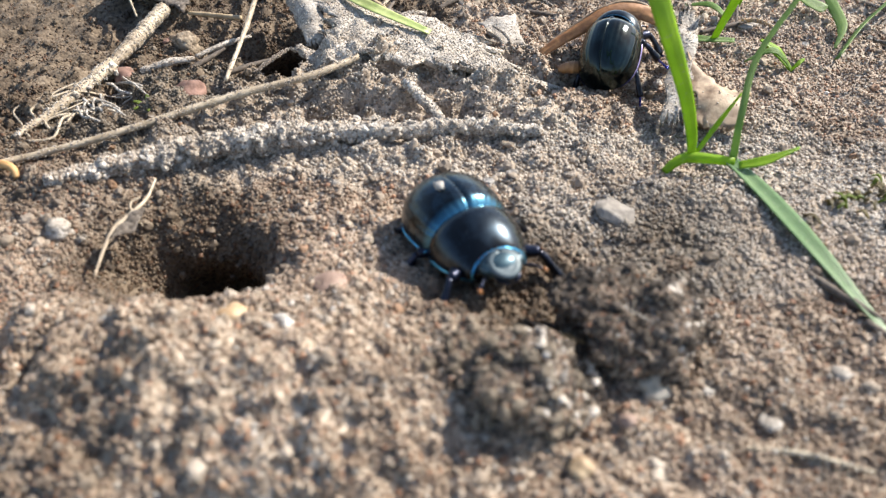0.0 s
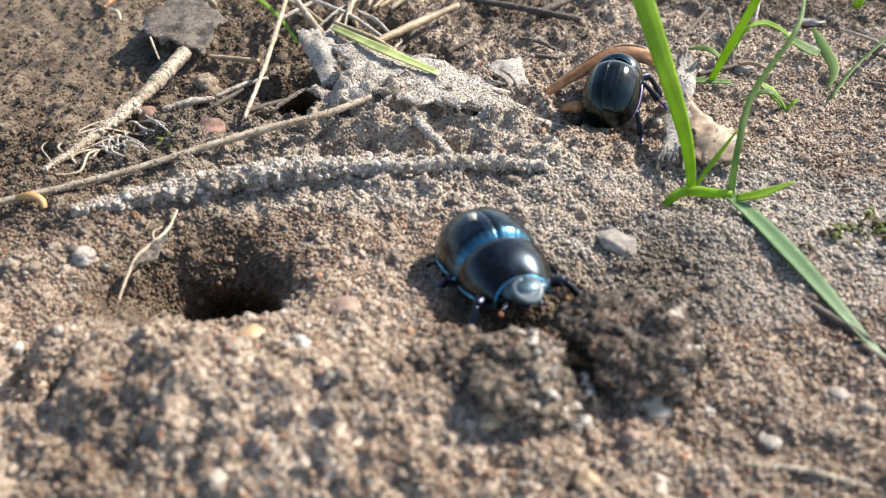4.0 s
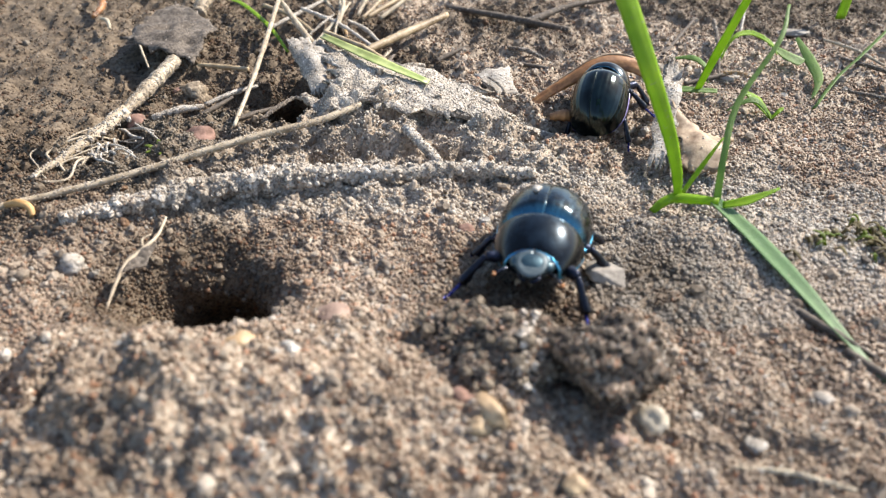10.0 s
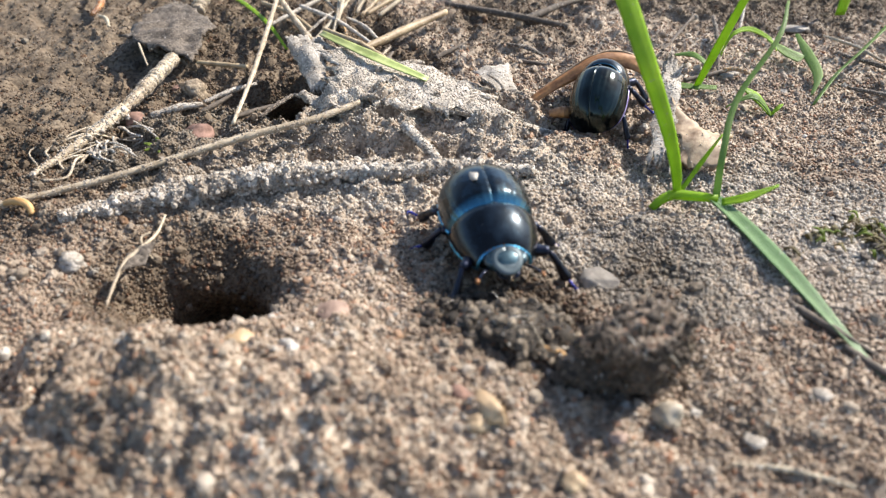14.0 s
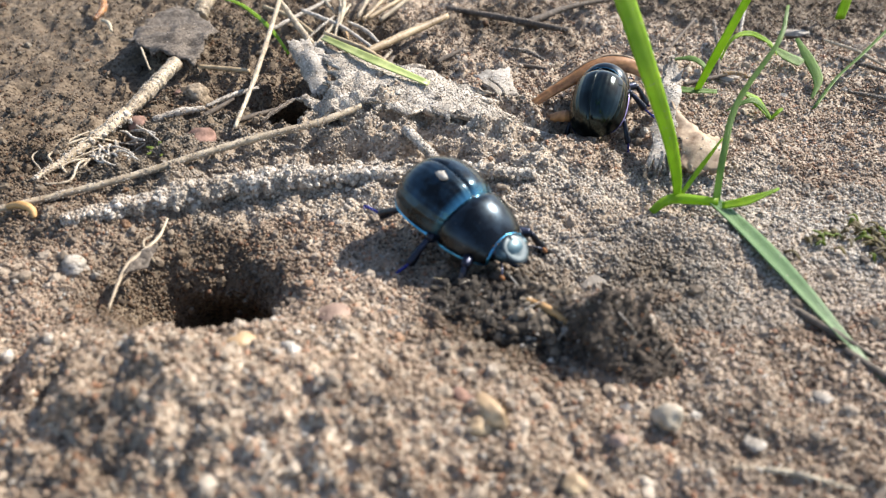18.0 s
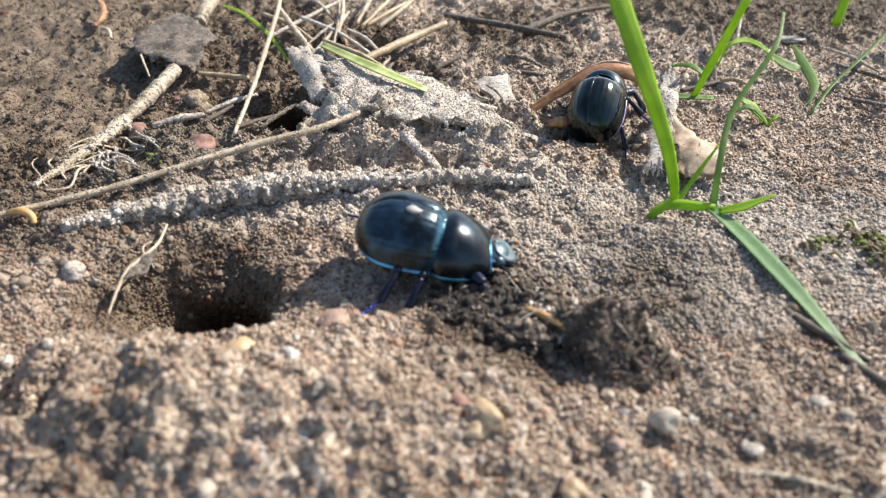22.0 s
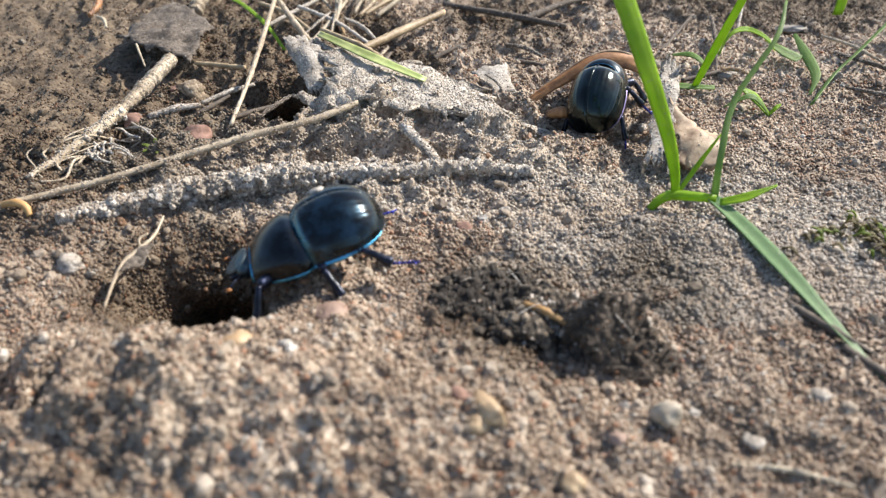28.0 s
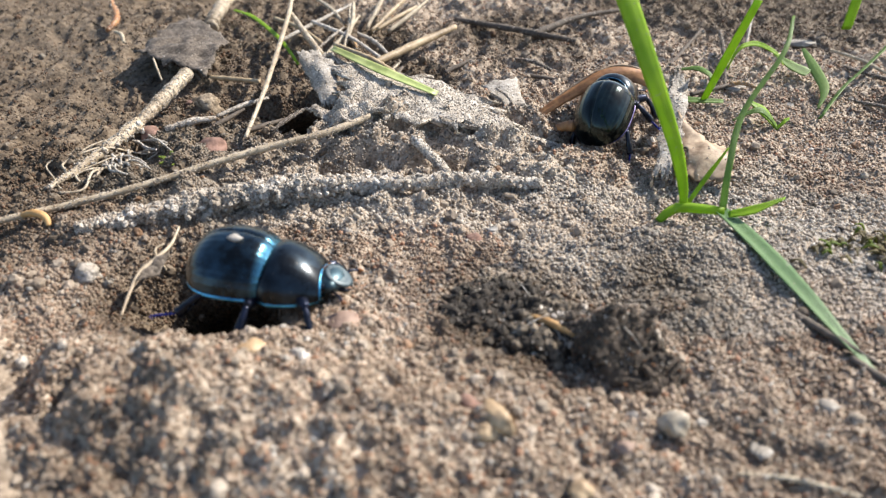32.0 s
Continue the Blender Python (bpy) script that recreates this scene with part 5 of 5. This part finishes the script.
    for name, hip, knee, ankle, toe in LEGS:
        for side in (1, -1):
            h, k, a, e = (np.array((p[0], side * p[1], p[2])) for p in (hip, knee, ankle, toe))
            mid = (h + k) / 2
            leg = part(name, tube([h, mid + (0, 0, 0.02), k], (0.05, 0.070, 0.045), 14, 8, 0.10), LEG_BLUE, bug, at=tuple(h))
            spurs = [tube([k + (a - k) * f, k + (a - k) * f + np.array((0.02, side * 0.05, -0.03))], (0.016, 0.004), 3, 5) for f in (0.35, 0.55, 0.75, 0.95)]
            part("tibia", joined(tube([k, (k + a) / 2 + (0, 0, 0.015), a], (0.030, 0.042, 0.056), 14, 8, 0.16), *spurs), LEG_BLUE, leg).location = -Vector(h) * CM
            knots = [ellipsoid(a + (e - a) * f, (0.022, 0.022, 0.018), 1) for f in np.linspace(0.1, 0.85, 5)]
            claws = [tube([a + (e - a) * 0.9, e + (0.02 * c, 0.02 * side, 0), e + (0.035, 0.045 * c, -0.01)], (0.012, 0.010, 0.003), 5, 5) for c in (1, -1)]
            part("tarsus", joined(tube([a, e], (0.014, 0.012), 6, 6), *knots, *claws), FOOT_BLUE, leg).location = -Vector(h) * CM
            legs.append((leg, side, name, Vector(h) * CM))
    return bug, legs


make_ground()
make_grains()
make_litter()
make_grass()
make_stones()
make_clods()
make_debris()
pellet = make_dung("dung_pellet", "dark crumbly dung pellet dragged over the sand", (0.50, 0.46, 0.31), DUNG, 3, 2000, 36, 1.3, 0.45, DUNG_GRAINS, 0.9)
clump = make_dung("dung_clump", "sandy brown dung clump pulled apart by the beetle", (0.53, 0.42, 0.28), WET_DUNG, 8, 1300, 20, 2.8, -0.4, DUNG_GRAINS)
crumbs = make_dung("dung_crumbs", "dark moist dung crumbs raked over the sand", (0.62, 0.40, 0.10), WET_DUNG, 14, 1900, 26, 0.08, grain_mat=WET_DUNG_GRAINS)
straw_bit = thing("straw_bit", "short yellow straw splinter by the dung", "straw", shape=tube([(-0.22, 0.06, 0.02), (0, 0, 0.03), (0.20, -0.07, 0.0)], (0.026, 0.042, 0.022), 12, 6, 0.1), mat=YELLOW)
white_pebble = thing("pebble", "cream pebble nudged along by the dung", "pebble", group="pebbles in the soil", shape=lump((0.13, 0.11, 0.16), 31, 0.45, 3), mat=STONE_CREAM)
flat_stone = thing("pebble", "pale flat angular stone kicked aside by the beetle", "pebble", group="pebbles in the soil", shape=angular((0.27, 0.17, 0.12), 5), mat=STONE_PALE, smooth=False)
walker, walker_legs = make_beetle("shiny blue-black dor beetle walking and digging in the sand", WING_CASE, RIM)
rester, _ = make_beetle("black dor beetle with a green sheen climbing a husk", GREEN_CASE, RIM_VIOLET, False)
rester.scale = (1.0, 0.79, 0.95)
# its fore body is bent down over the husk
for fore in rester.children:
    if fore.name.split(".")[0] in ("pronotum", "thorax", "head", "front_leg"):
        fore.matrix_basis = pose(0.10 * CM, 0, 0.46 * CM) @ pose(0, 0, 0, 0, 42, 0) @ pose(-0.12 * CM, 0, -0.46 * CM) @ fore.matrix_basis

WALK = [  # seconds, x, y, z, heading, nose-down, lean
    (0.0, 0.16, 5.67, -0.10, -64, -8, 0),
    (0.4, 0.25, 5.58, 0.04, -89, -3, 0),
    (0.8, 0.29, 5.47, 0.01, -85, -4, 0),
    (1.2, 0.33, 5.53, 0.02, -84, -5, 0),
    (1.6, 0.36, 5.51, -0.08, -67, -11, 0),
    (2.0, 0.34, 5.12, 0.13, -50, -9, 0),
    (2.4, 0.22, 5.03, 0.15, -38, -8, 0),
    (2.8, 0.19, 5.22, 0.07, -48, -7, 0),
    (3.2, 0.29, 5.51, -0.07, -63, -9, 0),
    (3.5, 0.31, 5.55, -0.10, -67, -10, 0),
    (5.5, 0.75, 5.90, -0.10, -84, -15, 0),
    (6.0, 0.82, 5.86, -0.10, -95, -14, 0),
    (6.4, 0.77, 5.95, -0.08, -105, -14, 0),
    (6.8, 0.72, 5.72, 0.05, -107, -9, 0),
    (7.2, 0.71, 5.76, -0.02, -107, -13, 0),
    (7.6, 0.87, 5.92, -0.10, -98, -17, 0),
    (8.0, 0.97, 5.91, -0.10, -98, -17, 0),
    (8.5, 0.94, 6.04, -0.08, -101, -15, 0),
    (9.0, 0.92, 6.01, -0.07, -98, -13, 0),
    (9.5, 0.95, 5.97, -0.01, -106, -10, 0),
    (10.0, 0.99, 6.01, 0.00, -105, -9, 0),
    (10.5, 0.99, 6.13, 0.00, -125, -9, 0),
    (11.0, 1.08, 6.48, -0.07, -121, -11, 0),
    (11.5, 1.03, 6.31, -0.06, -113, -8, 0),
    (12.0, 0.82, 6.32, -0.02, -105, -3, 0),
    (12.5, 0.83, 6.37, -0.07, -98, -10, 0),
    (13.0, 0.82, 6.20, -0.02, -101, -13, 0),
    (13.5, 0.65, 6.24, -0.01, -90, -6, 0),
    (14.0, 0.46, 6.17, 0.04, -80, 1, 0),
    (14.5, 0.27, 6.14, 0.06, -78, 1, 0),
    (16.5, 0.25, 5.63, 0.20, -55, -5, 0),
    (17.0, 0.14, 6.03, 0.16, -53, -6, 0),
    (17.5, 0.29, 6.17, 0.11, -61, -2, 0),
    (18.0, 0.15, 6.31, 0.08, -46, 11, 0),
    (18.5, 0.01, 6.27, 0.03, -27, 14, 0),
    (19.0, -0.17, 6.23, 0.10, -2, 20, 0),
    (19.5, -0.22, 6.18, 0.07, 0, 19, 0),
    (20.0, -0.20, 6.07, 0.07, -1, 19, 0),
    (20.5, -0.20, 5.99, 0.07, 1, 17, 0),
    (21.0, -0.19, 5.95, 0.08, -2, 16, 0),
    (21.5, -0.16, 5.95, 0.07, -5, 14, 0),
    (22.0, -0.16, 5.94, 0.06, -5, 13, 0),
    (22.5, -0.17, 5.94, 0.03, -4, 13, 0),
    (23.0, -0.19, 5.93, 0.02, -1, 14, 0),
    (23.5, -0.20, 5.91, 0.03, 0, 14, 0),
    (24.0, -0.21, 5.90, 0.06, -3, 15, 0),
    (24.5, -0.21, 6.07, 0.10, -10, 21, 0),
    (25.0, -0.47, 6.03, 0.07, -9, 26, 0),
    (25.5, -0.43, 6.15, 0.15, -24, 26, 0),
    (27.5, -1.05, 5.79, 0.04, -99, 7, 0),
    (27.8, -1.05, 5.86, -0.10, -150, 6, 0),
    (28.0, -1.30, 5.92, -0.01, -161, 15, 9),
    (28.5, -2.01, 5.58, -0.16, -174, 22, 2),
    (29.0, -1.96, 5.60, -0.21, -179, 33, 0),
    (29.5, -1.85, 5.65, -0.11, -176, 26, 8),
    (30.0, -1.86, 5.66, -0.09, -121, 1, 9),
    (30.3, -1.81, 5.70, -0.09, -109, -2, 6),
    (30.6, -1.69, 5.73, -0.10, -97, -3, 4),
    (31.0, -1.61, 5.77, -0.10, -68, -1, 0),
    (31.3, -1.61, 5.51, 0.01, -45, 4, -3),
    (31.6, -1.70, 5.67, -0.06, -43, 4, -5),
    (32.0, -1.90, 5.62, -0.07, -9, 4, -9),
]
PELLET = [(0, 1.58, 4.46, 0.26, 0, 0), (5.5, 1.58, 4.44, 0.26, 0, 0), (7.5, 1.54, 4.38, 0.27, 0, -4), (8.5, 1.34, 4.30, 0.27, 12, -30), (10.6, 1.36, 4.34, 0.30, 12, -38), (11.6, 1.44, 4.30, 0.32, 20, -50), (12.2, 1.58, 4.28, 0.34, 28, -66), (13.4, 1.60, 4.30, 0.34, 30, -66), (14.5, 1.58, 4.44, 0.30, 30, -76), (16.5, 1.54, 4.92, 0.26, 10, -110), (17.0, 1.52, 4.88, 0.14, 4, -116), (17.6, 1.52, 4.76, 0.02, 0, -122), (19, 1.52, 4.72, -0.03, 0, -122), (23, 1.51, 4.72, -0.04, 0, -122), (32, 1.51, 4.68, -0.05, 0, -122)]
CLUMP = [(0, 0.45, 3.80, 0.34, 0, 0), (3.5, 0.38, 3.94, 0.36, 0, 0), (5.5, 0.29, 4.14, 0.34, -6, 4), (8, 0.34, 4.22, 0.34, -10, 8), (10.5, 0.46, 4.58, 0.20, -20, 24), (11.2, 0.60, 4.93, 0.14, -40, 84), (12, 0.60, 4.78, 0.08, -46, 140), (13, 0.64, 4.70, 0.04, -50, 168), (14.5, 0.68, 4.74, 0.04, -46, 172), (16.5, 0.82, 5.0, -0.04, -30, 176), (19, 0.84, 5.10, -0.10, -24, 180), (23, 0.82, 5.06, -0.11, -24, 180), (32, 0.80, 5.04, -0.12, -24, 180)]
RAKED = [(0, 0.45, 3.86, 0.20, 0, 0), (8, 0.34, 4.30, 0.18, -6, 0), (11.6, 0.46, 4.80, 0.04, -10, 0), (14.5, 0.40, 4.98, 0.08, -12, 0), (16.5, 0.48, 5.16, 0.09, -14, 0), (19, 0.56, 5.26, 0.10, -14, 0), (32, 0.58, 5.24, 0.09, -14, 0)]
SPLINTER = [(0, 1.0, 4.5, 0.02, 0, 0), (10, 1.05, 4.62, 0.10, -20, 0), (11, 1.08, 4.80, 0.16, -40, 0), (12, 0.90, 4.45, 0.16, -20, 0), (14.5, 1.02, 4.46, 0.18, -10, 0), (16.5, 1.10, 5.6, 0.34, -40, 10),
            (17, 1.08, 5.5, 0.3, -40, 8), (17.6, 0.95, 5.06, 0.22, -24, 6), (19, 0.96, 5.0, 0.20, -18, 6), (32, 0.94, 4.95, 0.18, -14, 6)]
KICKED = [(0, 1.70, 6.12, 0.08, -48, 0), (7.0, 1.70, 6.12, 0.08, -48, 0), (8.0, 1.66, 5.85, 0.05, -44, 4), (10, 1.64, 5.75, 0.05, -44, 4), (12.4, 1.60, 5.62, 0.04, -60, 10), (16, 1.56, 5.66, -0.08, -60, 14), (32, 1.54, 5.64, -0.14, -60, 16)]
NUDGED = [(0, 1.62, 3.95, 0.06, 0, 0), (7.5, 1.62, 3.92, 0.06, 0, 0), (9, 1.66, 3.86, 0.06, 10, 10), (11, 1.72, 3.86, 0.06, 16, 20), (12.1, 1.82, 3.90, 0.06, 40, 40), (32, 1.82, 3.91, 0.06, 40, 40)]


def stance(x, y, z, heading, nose, lean=0):
    """A beetle's pose: nose-down and lean turn about its middle."""
    return pose(x * CM, y * CM, (z + 0.4) * CM, 0, 0, heading) @ pose(0, 0, 0, 0, nose, 0) @ pose(0, 0, 0, lean, 0, 0) @ pose(0, 0, -0.4 * CM)


def rolled(x, y, z, turn, roll):
    return pose(x * CM, y * CM, z * CM, 0, 0, turn) @ pose(0, 0, 0, roll, 0, 0)


def motions():
    walk(walker, [(t, stance(*row)) for t, *row in WALK])
    for ob, rows in ((pellet, PELLET), (clump, CLUMP), (crumbs, RAKED), (straw_bit, SPLINTER), (flat_stone, KICKED), (white_pebble, NUDGED)):
        walk(ob, [(t, rolled(*row)) for t, *row in rows])
    # each leg swings about its hip, in two sets of three
    for leg, side, name, hip in walker_legs:
        first = (name == "middle_leg") == (side > 0)
        rows = []
        for k in range(129):
            t = k * 0.25
            beat = 2 * math.pi * t / 1.1 + (0 if first else math.pi)
            reach = 1.0 if (t < 3 or 9 < t < 19 or 24 < t < 32) else 0.6
            tuck = 42 * max(0.0, min(1.0, (t - 18) / 1.2, (23.4 - t) / 1.2)) if name == "hind_leg" and side < 0 else 0
            rows.append((t, Matrix.Translation(hip) @ pose(0, 0, 0, 0, 0, -side * tuck) @ pose(0, 0, 0, side * 7 * reach * max(0, math.cos(beat)), 0, side * 13 * reach * math.sin(beat))))
        walk(leg, rows)
    walk(rester, [(t, stance(2.09, 9.20, 0.06, turn, -27, -13)) for t, turn in ((0, 72), (27, 72), (29.5, 69), (32, 65))])


motions()
